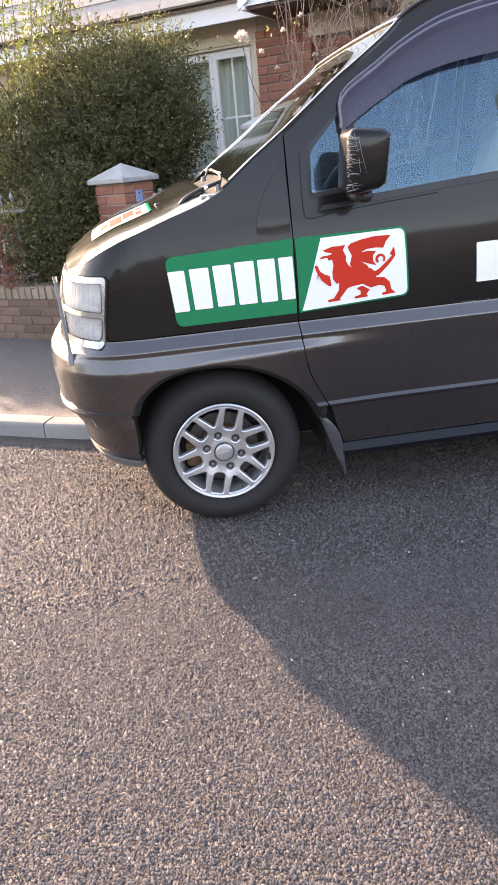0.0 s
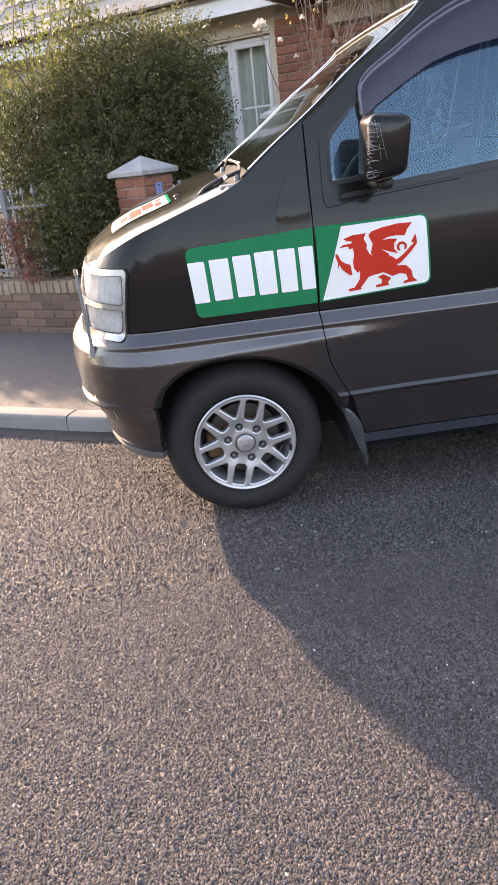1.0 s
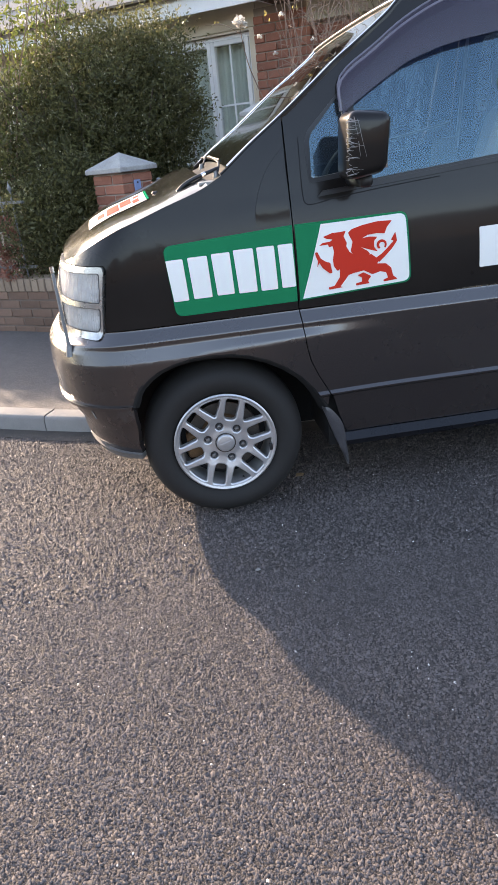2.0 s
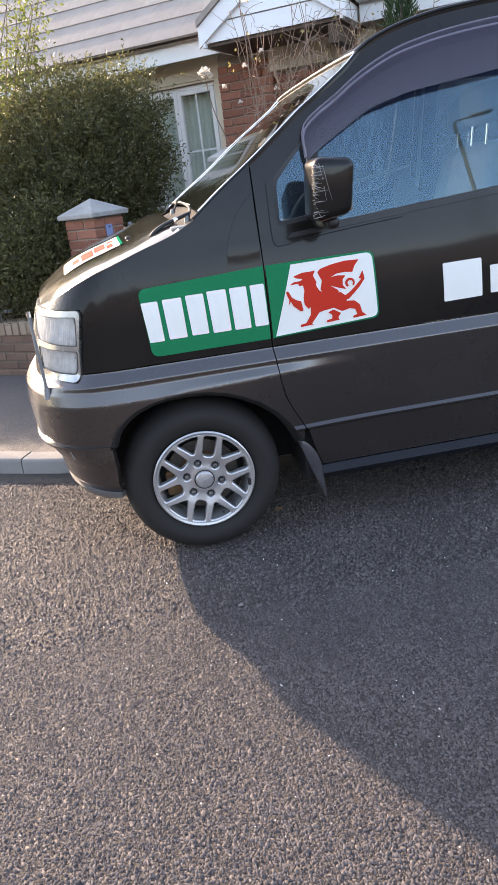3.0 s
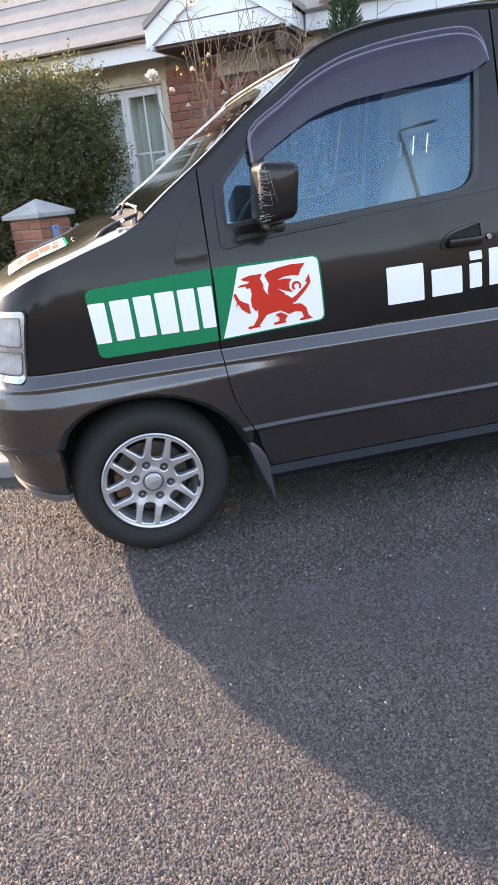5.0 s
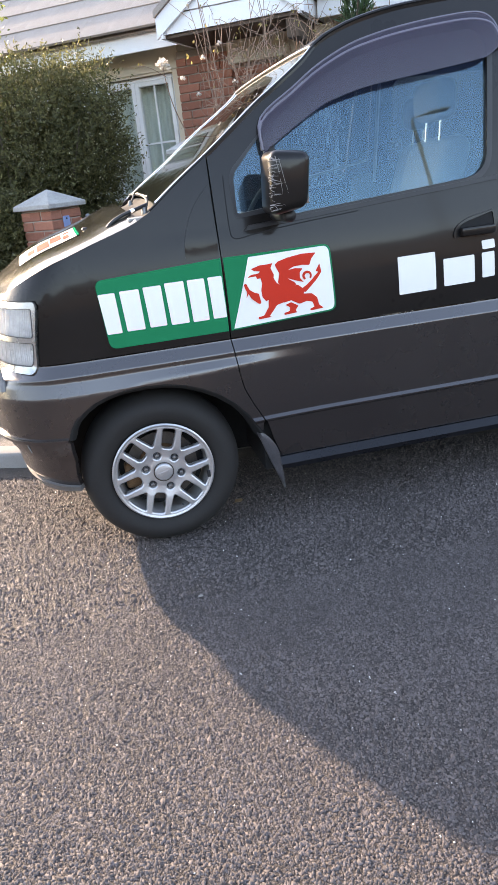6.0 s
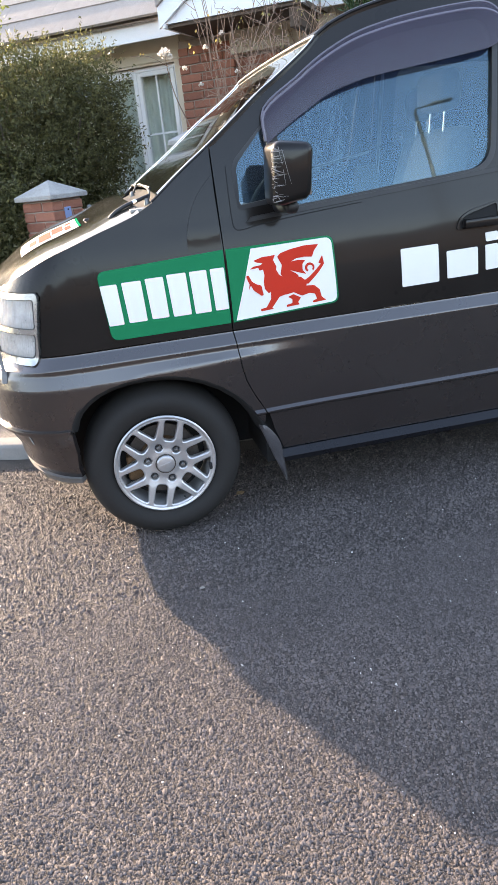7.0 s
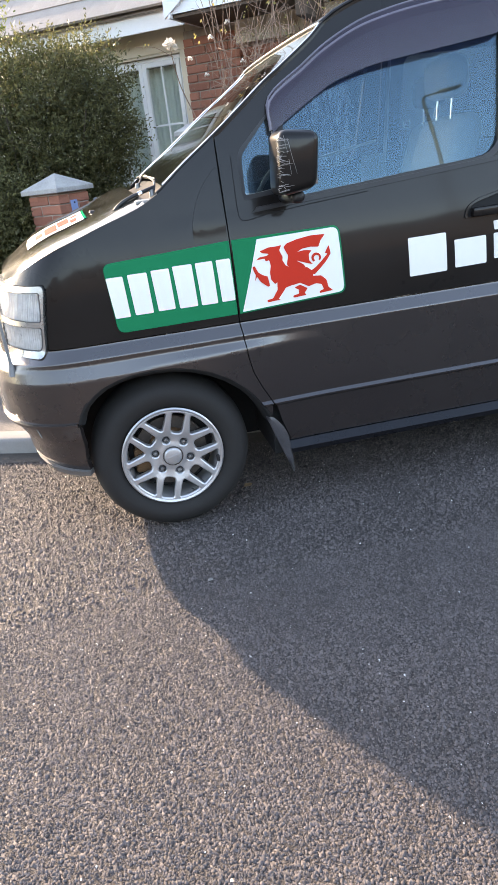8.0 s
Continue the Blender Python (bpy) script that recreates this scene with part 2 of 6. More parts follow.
RUBBER = surface("tyre_rubber", (0.013, 0.0115, 0.0105), 0.8, var=0.3, big=9, fine=150, bump=0.2, depth=0.001)
DARK = surface("underbody", (0.008, 0.008, 0.008), 0.9, var=0.4, bump=0.2)
ALLOY = surface("alloy_wheel", (0.52, 0.52, 0.535), 0.40, metal=0.75, var=0.15, big=9, fine=300, bump=0.05, depth=0.0005, tint=(0.52, 0.51, 0.50))
SCRAPE = surface("scraped_plastic", (0.26, 0.25, 0.245), 0.7, var=0.4, big=60, fine=300, bump=0.1)
# Alloy darkened in its colour for the shade in the nut pockets.
WELL = surface("shaded_alloy", (0.10, 0.10, 0.11), 0.6, metal=0.5, var=0.3, big=20, fine=200, bump=0.1)
NUT = surface("dull_steel", (0.22, 0.215, 0.21), 0.45, metal=0.8, var=0.3, big=20, fine=200, bump=0.1)
RUST = surface("rusty_iron", (0.16, 0.085, 0.04), 0.8, metal=0.2, var=0.5, big=30, fine=200, bump=0.3)
LEAFD = leafy("dead_leaf", (0.26, 0.17, 0.09), (0.34, 0.24, 0.14), 0.3)
DISC = surface("brake_steel", (0.10, 0.085, 0.075), 0.55, metal=0.7, var=0.4, big=12, fine=90, bump=0.2)
BEZEL = surface("lamp_bezel", (0.46, 0.45, 0.43), 0.26, metal=0.8, var=0.08, big=9, fine=80, bump=0.0)
CHROME = surface("chrome", (0.72, 0.71, 0.69), 0.16, metal=1.0, var=0.08, big=9, fine=80, bump=0.0, rough_var=0.08)
GREEN = surface("green_vinyl", (0.0, 0.185, 0.080), 0.6, var=0.06, big=4, fine=300, bump=0.02, spec=0.0)
WHITEV = surface("white_vinyl", (0.80, 0.79, 0.75), 0.4, var=0.04, big=6, fine=300, bump=0.02, spec=0.25)
REDV = surface("red_vinyl", (0.60, 0.042, 0.024), 0.7, var=0.06, big=6, fine=300, bump=0.02, spec=0.04)
# Lighter than the deflector: the highlight on its edges is in this colour.
EDGEM = surface("deflector_highlight", (0.14, 0.125, 0.155), 0.3, var=0.1, big=8, fine=200, bump=0.0, coat=0.6)
FLAPM = surface("flap_rubber", (0.05, 0.048, 0.052), 0.36, var=0.5, big=14, fine=200, bump=0.2)
BOWL = surface("lamp_bowl", (0.80, 0.79, 0.78), 0.22, metal=0.9, var=0.12, big=20, fine=100, bump=0.05)
SEAT = surface("seat_cloth", (0.33, 0.32, 0.30), 0.9, var=0.12, big=5, fine=60, bump=0.05)
DASH = surface("dash_plastic", (0.10, 0.097, 0.092), 0.7, var=0.2, big=6, fine=200, bump=0.2)
BRICK = surface("red_brick", (0.25, 0.088, 0.055), 0.85, var=0.4, big=14, fine=120, bump=0.5, depth=0.004, per_object=0.9, tint=(0.31, 0.125, 0.08))
WALLBRICK = surface("brown_brick", (0.13, 0.075, 0.05), 0.88, var=0.4, big=14, fine=120, bump=0.5, depth=0.004, per_object=0.9, tint=(0.20, 0.12, 0.085))
COPING = surface("buff_brick", (0.22, 0.15, 0.105), 0.88, var=0.35, big=14, fine=120, bump=0.5, depth=0.004, per_object=0.9, tint=(0.32, 0.235, 0.17))
MORTAR = surface("mortar", (0.33, 0.27, 0.22), 0.95, var=0.25, big=12, fine=160, bump=0.5, depth=0.003)
RENDERM = surface("cream_render", (0.68, 0.60, 0.47), 0.9, var=0.12, big=2.5, fine=260, bump=0.6, depth=0.003)
UPVC = surface("white_upvc", (0.78, 0.79, 0.80), 0.35, var=0.05, big=3, fine=80, bump=0.03)
TILE = surface("concrete_tile", (0.27, 0.228, 0.20), 0.85, var=0.25, big=3, fine=110, bump=0.6, depth=0.004, per_object=0.10, tint=(0.33, 0.285, 0.25))
SOFFIT = surface("stained_timber", (0.085, 0.055, 0.036), 0.7, var=0.35, big=4, fine=60, bump=0.3)
LACE = surface("lace_curtain", (0.83, 0.85, 0.79), 0.95, var=0.12, big=8, fine=300, bump=0.3)
DIM = surface("room_paint", (0.30, 0.28, 0.25), 0.9, var=0.1)
IRON = surface("painted_iron", (0.19, 0.195, 0.20), 0.5, metal=0.2, var=0.25, big=12, fine=160, bump=0.2)
TWIG = surface("twig_bark", (0.20, 0.12, 0.085), 0.85, var=0.35, big=12, fine=140, bump=0.5, tint=(0.30, 0.20, 0.145))
BARK = surface("hedge_bark", (0.09, 0.07, 0.05), 0.9, var=0.35, big=12, fine=120, bump=0.6)
HEDGE = leafy("hedge_leaf", (0.048, 0.052, 0.020), (0.20, 0.192, 0.080), 0.5)
# Pale leaf colour that paints the sun glints on the bush.
TIPS = leafy("pale_glint_leaf", (0.30, 0.29, 0.16), (0.55, 0.52, 0.36), 0.5)
LIME = leafy("shrub_leaf", (0.10, 0.13, 0.035), (0.22, 0.24, 0.07), 0.5)
PINK = leafy("pink_leaf", (0.30, 0.10, 0.075), (0.36, 0.19, 0.13), 0.4)
YELLOWL = leafy("rose_leaf", (0.20, 0.17, 0.06), (0.34, 0.29, 0.10), 0.5)
PETAL = leafy("petal", (0.75, 0.68, 0.58), (0.80, 0.76, 0.70), 0.4)
CONIFER = leafy("conifer_leaf", (0.035, 0.075, 0.035), (0.06, 0.11, 0.045), 0.3)
# The sky's blue is coloured into the reflection; the film only calms render noise.
SIDEGLASS = pane("side_glass", (0.88, 0.97, 1.0), 1.78, film_mix=0.30, film=(0.020, 0.030, 0.042), reflect_tint=(0.48, 0.77, 0.96), even=True)
PRIVACY = pane("privacy_glass", (0.35, 0.38, 0.40), 1.25)
FARGLASS = pane("clear_side_glass", (0.46, 0.52, 0.56), 1.25, film_mix=0.06, film=(0.30, 0.31, 0.32))
SCREEN = pane("windscreen_glass", (0.62, 0.68, 0.66), 1.35, film_mix=0.012)
HOUSEGLASS = pane("house_glass", (0.88, 0.91, 0.90), 1.8)
# White film stands in for sunlight glowing through the lens.
LENS = pane("sunlit_lamp_lens", (0.93, 0.93, 0.93), 1.5, rough=0.04, film_mix=0.70, film=(0.95, 0.92, 0.88))
LIPM = surface("scraped_grey_plastic", (0.13, 0.125, 0.12), 0.55, var=0.4, big=20, fine=160, bump=0.2)
SCUTTLEM = surface("dusty_plastic", (0.05, 0.048, 0.044), 0.85, var=0.3, bump=0.1, spec=0.15)
COVERM = surface("grey_cover", (0.27, 0.26, 0.24), 0.6, var=0.2, bump=0.1)
GASKET = surface("grey_gasket", (0.05, 0.047, 0.045), 0.6, var=0.2, bump=0.05)
PLATE = surface("blue_plate", (0.22, 0.30, 0.50), 0.45, var=0.15, big=20, fine=200, bump=0.05)
FIELD = surface("far_hill", (0.085, 0.062, 0.048), 0.95, var=0.5, big=0.12, fine=1.2, bump=0.0)
LAMPM = surface("lamp_paint", (0.10, 0.095, 0.08), 0.55, metal=0.2, var=0.25, big=5, fine=90, bump=0.1)

# ---- the street's own directions: a along the house front, b into the plot ----
TURN = radians(-33)
HO = Vector((0.385, 5.18, 0.0))
DA, DB = Vector((math.cos(TURN), math.sin(TURN), 0)), Vector((-math.sin(TURN), math.cos(TURN), 0))
STREET = Matrix.Translation(HO) @ Matrix.Rotation(TURN, 4, "Z")


def at(a, b, z):
    return HO + DA * a + DB * b + Vector((0, 0, z))


# ground: one sheet to the horizon
def ground_z(x, y):
    return 0.0


bm = bmesh.new()
rs = [0.0, 6, 20, 60, 200, 700, 2500]
prev = None
for r in rs[1:]:
    ring = [bm.verts.new((r * math.cos(2 * math.pi * k / 48), r * math.sin(2 * math.pi * k / 48), 0)) for k in range(48)]
    if prev is None:
        bm.faces.new(ring)
    else:
        for k in range(48):
            bm.faces.new((prev[k], prev[(k + 1) % 48], ring[(k + 1) % 48], ring[k]))
    prev = ring
tagged(obj("road", bm, ROAD, smooth=0), "worn chipped grey-brown asphalt road", "road", kind="structure")

# kerb line, bending towards the right and dropping to a crossover beside the van
KERB = [(-5.2, 3.50), (-4.2, 2.97), (-3.3, 2.50), (-2.42, 2.045), (-1.60, 1.625), (-0.966, 1.306), (-0.735, 1.203), (-0.1, 1.00), (0.8, 0.80), (1.7, 0.62), (2.6, 0.42), (3.5, 0.18), (5.0, -0.35), (7.5, -1.4)]
k_line = [p.to_2d() for p in spline([(x, y, 0) for x, y in KERB], 8)]


def kerb_height(x):
    return 0.105 - 0.095 * smooth01((x + 0.55) / 0.5)


def kerb_normal(i):
    a, b = k_line[max(i - 1, 0)], k_line[min(i + 1, len(k_line) - 1)]
    d = (b - a).normalized()
    return Vector((-d.y, d.x))


# pavement sheet from the kerb's back edge to the plot
bm = bmesh.new()
rows = []
for i, p in enumerate(k_line):
    nrm = kerb_normal(i)
    h = kerb_height(p.x)
    row = []
    for f, dz in ((0.118, -0.003), (0.6, 0.004), (1.2, 0.012), (2.2, 0.022)):
        q = p + nrm * f
        row.append(bm.verts.new((q.x, q.y, h * (1 - f / 2.2) + (0.105) * f / 2.2 + dz)))
    far = p + nrm * 16
    row.append(bm.verts.new((far.x, far.y, 0.13)))
    rows.append(row)
for a, b in zip(rows, rows[1:]):
    for j in range(len(a) - 1):
        bm.faces.new((a[j], a[j + 1], b[j + 1], b[j]))
tagged(obj("pavement", bm, PAVE, smooth=60), "dark asphalt pavement with patches of shade", "pavement", kind="structure")

# kerbstones
kerb = tagged(new("kerb"), "pale concrete kerbstones with dark joints", "kerb", kind="structure")
seg_len = 0.915
anchor = min(range(len(k_line)), key=lambda i: (k_line[i] - Vector((-0.966, 1.306))).length)
dist = [0.0]
for a, b in zip(k_line, k_line[1:]):
    dist.append(dist[-1] + (b - a).length)
s_first = dist[anchor] - seg_len * int(dist[anchor] / seg_len)


def k_at(s):
    x = float(np.interp(s, dist, [p.x for p in k_line]))
    y = float(np.interp(s, dist, [p.y for p in k_line]))
    x2 = float(np.interp(s + 0.02, dist, [p.x for p in k_line]))
    y2 = float(np.interp(s + 0.02, dist, [p.y for p in k_line]))
    x1 = float(np.interp(s - 0.02, dist, [p.x for p in k_line]))
    y1 = float(np.interp(s - 0.02, dist, [p.y for p in k_line]))
    d = Vector((x2 - x1, y2 - y1)).normalized()
    return Vector((x, y)), Vector((-d.y, d.x))


s = s_first
krnd = random.Random(3)
while s + seg_len < dist[-1]:
    bm = bmesh.new()
    rings = []
    jog = krnd.uniform(-0.003, 0.003)
    for f in (0.003, 0.25, 0.5, 0.75, 0.997):
        p, nrm = k_at(s + f * seg_len)
        h = kerb_height(p.x) + jog
        sec = [(0.0, -0.12), (0.004, h - 0.022), (0.010, h - 0.007), (0.024, h), (0.120, h + 0.002), (0.124, -0.12)]
        rings.append([bm.verts.new((p.x + nrm.x * a, p.y + nrm.y * a, z)) for a, z in sec])
    for a, b in zip(rings, rings[1:]):
        for j in range(5):
            bm.faces.new((a[j], a[j + 1], b[j + 1], b[j]))
    bm.faces.new(rings[0])
    bm.faces.new(rings[-1][::-1])
    part("kerbstone", bm, CONCRETE, kerb, smooth=50)
    s += seg_len
# dirt in the gutter
bm = bmesh.new()
rows = []
for p, nrm in (k_at(x) for x in np.linspace(0.1, dist[-1] - 0.1, 120)):
    wob = 0.10 + 0.035 * noise.noise(Vector((p.x * 2, p.y * 2, 0)))
    rows.append([bm.verts.new((p.x - nrm.x * a, p.y - nrm.y * a, z)) for a, z in ((-0.02, 0.016), (0.03, 0.011), (wob, 0.0035))])
for a, b in zip(rows, rows[1:]):
    for j in range(2):
        bm.faces.new((a[j], a[j + 1], b[j + 1], b[j]))
GRIT = surface("gutter_grit", (0.06, 0.052, 0.045), 0.9, var=0.5, big=20, fine=260, bump=0.9, depth=0.006)
tagged(obj("gutter_dirt", bm, GRIT, smooth=60), "strip of dark grit along the foot of the kerb", "dirt", kind="stuff")

# ---- house: low front with a wide glazed door, brick porch and tiled roof ----
house = thing("bungalow", "low cream rendered house with a tiled roof and white gabled porch", "house", m=STREET)
FLOOR = 0.22


def hpart(name, bm, material, parent=None, label="", **kw):
    return part(name, bm, material, parent or house, label, **kw)


# front wall with the door opening between a = -1.05 and 0.665
bm = box((-6.0, 0.0, 0.0), (-1.05, 0.30, 2.66))
box((-1.05, 0.0, 2.405), (0.665, 0.30, 2.66), bm)
box((0.665, 0.0, 0.0), (1.75, 0.30, 2.66), bm)
box((-1.05, 0.0, 0.0), (0.665, 0.30, FLOOR), bm)
box((2.62, 0.0, 0.0), (7.0, 0.30, 2.66), bm)
box((1.75, 0.0, 2.33), (2.62, 0.30, 2.66), bm)
wall = hpart("front_wall", bm, RENDERM, label="cream rendered wall", smooth=0)
hpart("lintel_band", box((-1.15, -0.018, 2.425), (0.745, 0.0, 2.62)), RENDERM, wall, "slightly proud cream band", smooth=0, bevel=0.004)
hpart("reveal", box((0.666, -0.015, 0.1), (0.766, 0.0, 2.424)), RENDERM, wall, smooth=0, bevel=0.004)
bm = box((-6.0, 7.7, 0.0), (7.0, 8.0, 2.66))
box((-6.0, 0.30, 0.0), (-5.7, 7.7, 2.66), bm)
box((6.7, 0.30, 0.0), (7.0, 7.7, 2.66), bm)
hpart("back_wall", bm, RENDERM, wall, smooth=0)
hpart("room_floor", box((-5.7, 0.30, 0.1), (6.7, 7.7, FLOOR)), DIM, smooth=0)
hpart("room_wall", box((-3.0, 3.2, FLOOR), (3.0, 3.3, 2.6)), DIM, smooth=0)
hpart("room_ceiling", box((-5.7, 0.30, 2.60), (6.7, 7.7, 2.66)), DIM, smooth=0)


def frame_bm(a0, a1, z0, z1, w, b0, b1):
    bm = box((a0, b0, z0), (a0 + w, b1, z1))
    box((a1 - w, b0, z0), (a1, b1, z1), bm)
    box((a0 + w, b0, z1 - w), (a1 - w, b1, z1), bm)
    box((a0 + w, b0, z0), (a1 - w, b1, z0 + w), bm)
    return bm


gdoor = hpart("patio_door", frame_bm(-1.05, 0.665, FLOOR, 2.402, 0.036, 0.05, 0.12), UPVC, label="white plastic double patio door with lace curtains", smooth=0, bevel=0.006)
for a0, a1 in ((-1.012, -0.42), (-0.40, 0.214), (0.217, 0.627)):
    hpart("leaf", frame_bm(a0, a1, FLOOR + 0.04, 2.364, 0.042, 0.035, 0.10), UPVC, gdoor, "white door leaf", smooth=0, bevel=0.006)
    hpart("glass", box((a0 + 0.04, 0.06, FLOOR + 0.08), (a1 - 0.04, 0.066, 2.325)), HOUSEGLASS, gdoor, "clear glass reflecting light", smooth=0).visible_shadow = False
    am = (a0 + a1) / 2
    hpart("glazing_bar", box((am - 0.009, 0.048, FLOOR + 0.08), (am + 0.009, 0.058, 2.325)), UPVC, gdoor, smooth=0, bevel=0.003)
    for zb in (0.80, 1.30, 1.80):
        hpart("glazing_bar", box((a0 + 0.04, 0.049, zb - 0.009), (a1 - 0.04, 0.057, zb + 0.009)), UPVC, gdoor, smooth=0, bevel=0.003)


def curtain(a0, a1, z0, z1, b, folds, depth):
    bm = bmesh.new()
    cols = []
    n = folds * 8
    for i in range(n + 1):
        a = a0 + (a1 - a0) * i / n
        off = depth * math.sin(i / 8 * 2 * math.pi) + 0.3 * depth * math.sin(i * 0.37)
        cols.append([bm.verts.new((a, b + off * (0.7 + 0.3 * k / 3), z0 + (z1 - z0) * k / 3)) for k in range(4)])
    for p, q in zip(cols, cols[1:]):
        for k in range(3):
            bm.faces.new((p[k], q[k], q[k + 1], p[k + 1]))
    return bm


hpart("curtain", curtain(-0.98, 0.61, FLOOR + 0.04, 2.33, 0.20, 16, 0.022), LACE, gdoor, "gathered pale lace curtain", smooth=80)
hpart("door_handle", rounded((0.238, 0.012, 1.18), (0.262, 0.036, 1.32), 0.006), UPVC, gdoor)

# eaves: soffit, fascia, gutter
hpart("soffit", box((-6.3, -0.30, 2.655), (0.80, 0.0, 2.672)), UPVC, label="white soffit", smooth=0)
hpart("fascia", box((-6.3, -0.32, 2.565), (0.98, -0.30, 2.724)), UPVC, label="white fascia board", smooth=0, bevel=0.003)
hpart("fascia", box((2.20, -0.32, 2.565), (7.3, -0.30, 2.724)), UPVC, label="white fascia board", smooth=0, bevel=0.003)
hpart("soffit", box((2.5, -0.30, 2.655), (7.3, 0.0, 2.672)), UPVC, smooth=0)
# roof slab under the tiles
PITCH = radians(39)
RD = Vector((0, math.cos(PITCH), math.sin(PITCH)))
RN = Vector((0, -math.sin(PITCH), math.cos(PITCH)))
RO = Vector((0, -0.36, 2.700))
bm = bmesh.new()
L1 = 4.9
quad = [RO + Vector((-6.4, 0, 0)), RO + Vector((7.4, 0, 0)), RO + RD * L1 + Vector((7.4, 0, 0)), RO + RD * L1 + Vector((-6.4, 0, 0))]
lo = [bm.verts.new(q) for q in quad]
hi = [bm.verts.new(q + RN * 0.02) for q in quad]
ridge = quad[2]
back = [bm.verts.new((x, 8.36, 2.70)) for x in (7.4, -6.4)]
bm.faces.new(hi)
bm.faces.new(lo[::-1])
for i in range(4):
    bm.faces.new((lo[i], lo[(i + 1) % 4], hi[(i + 1) % 4], hi[i]))
bm.faces.new((hi[3], hi[2], back[0], back[1]))
bm.faces.new((lo[1], lo[2], back[0]))
bm.faces.new((lo[0], back[1], lo[3]))
roof_h = hpart("roof", bm, TILE, label="grey-brown interlocking tile roof", smooth=0)

# porch: gabled white front on brick piers
PB = -0.75
GA0, GA1, GZ = 1.00, 2.135, 2.575
GM, GS = (GA0 + GA1) / 2, math.tan(radians(33.5))
bm = bmesh.new()
tri = [(GA0, GZ), (GA1, GZ), (GM, GZ + (GA1 - GA0) / 2 * GS)]
fr, bk = ([bm.verts.new((a, b, z)) for a, z in tri] for b in (PB + 0.032, PB + 0.06))
bm.faces.new(fr)
bm.faces.new(bk[::-1])
for i in range(3):
    bm.faces.new((fr[i], bk[i], bk[(i + 1) % 3], fr[(i + 1) % 3]))
porch = hpart("porch_gable", bm, UPVC, label="white boarded porch gable", smooth=0)


def gable_boards():
    zc = GZ
    while zc < GZ + (GA1 - GA0) / 2 * GS - 0.05:
        z1 = zc + 0.148
        w0 = (GA1 - GA0) / 2 - (zc - GZ) / GS + 0.05
        w1 = max((GA1 - GA0) / 2 - (z1 - GZ) / GS + 0.05, 0.02)
        bm = bmesh.new()
        pts = [(-w0, zc), (w0, zc), (w1, z1 - 0.008), (-w1, z1 - 0.008)]
        fr = [bm.verts.new((GM + a, PB + (0.0 if z == zc else 0.010), z)) for a, z in pts]
        bk = [bm.verts.new((GM + a, PB + 0.03, z)) for a, z in pts]
        bm.faces.new(fr)
        bm.faces.new(bk[::-1])
        for i in range(4):
            bm.faces.new((fr[i], bk[i], bk[(i + 1) % 4], fr[(i + 1) % 4]))
        hpart("board", bm, UPVC, porch, "white cladding board", smooth=0)
        zc = z1


gable_boards()


def slope_board(sgn, w, b0, b1, lift=0.0):
    bm = bmesh.new()
    half = (GA1 - GA0) / 2 + 0.075
    dz = half * GS
    pts = [(sgn * half, GZ - 0.03), (0.0, GZ - 0.03 + dz), (0.0, GZ - 0.03 + dz + w), (sgn * half, GZ - 0.03 + w)]
    fr = [bm.verts.new((GM + a, b0, z + lift)) for a, z in pts]
    bk = [bm.verts.new((GM + a, b1, z + lift)) for a, z in pts]
    bm.faces.new(fr)
    bm.faces.new(bk[::-1])
    for i in range(4):
        bm.faces.new((fr[i], bk[i], bk[(i + 1) % 4], fr[(i + 1) % 4]))
    return bm


for sgn in (-1, 1):
    hpart("barge_board", slope_board(sgn, 0.155, PB - 0.035, PB - 0.005), UPVC, porch, "white barge board", smooth=0, bevel=0.003)
    hpart("porch_roof", slope_board(sgn, 0.05, PB - 0.06, 1.4, lift=0.157), TILE, porch, "tiled porch roof slope", smooth=0)
    hpart("porch_fascia", box((GM + sgn * 0.60 - 0.012, PB - 0.03, GZ - 0.03), (GM + sgn * 0.60 + 0.012, 0.0, GZ + 0.12)), UPVC, porch, smooth=0)
hpart("porch_ceiling", box((GA0 - 0.05, PB + 0.02, GZ - 0.028), (GA1 + 0.05, 0.0, GZ - 0.006)), SOFFIT, porch, "brown stained porch ceiling", smooth=0)
hpart("beam", box((GA0 + 0.30, -0.16, 2.36), (GA1 + 0.15, -0.03, 2.545)), RENDERM, porch, "cream beam under the porch", smooth=0, bevel=0.006)
hpart("bracket", box((GA1 - 0.10, PB + 0.04, 2.40), (GA1 + 0.0, -0.02, 2.545)), SOFFIT, porch, "dark timber bracket", smooth=0, bevel=0.006)
hpart("entrance_door", box((1.80, 0.06, FLOOR), (2.58, 0.10, 2.28)), UPVC, label="white front door in the shade of the porch", smooth=0, bevel=0.01)
hpart("entrance_frame", frame_bm(1.75, 2.62, FLOOR, 2.33, 0.05, 0.03, 0.12), SOFFIT, smooth=0)
hpart("plinth", box((-6.05, -0.03, 0.0), (7.05, 0.0, 0.2)), CONCRETE, smooth=0)

# far slopes and trees all round, low on the horizon
bm = bmesh.new()
rows = []
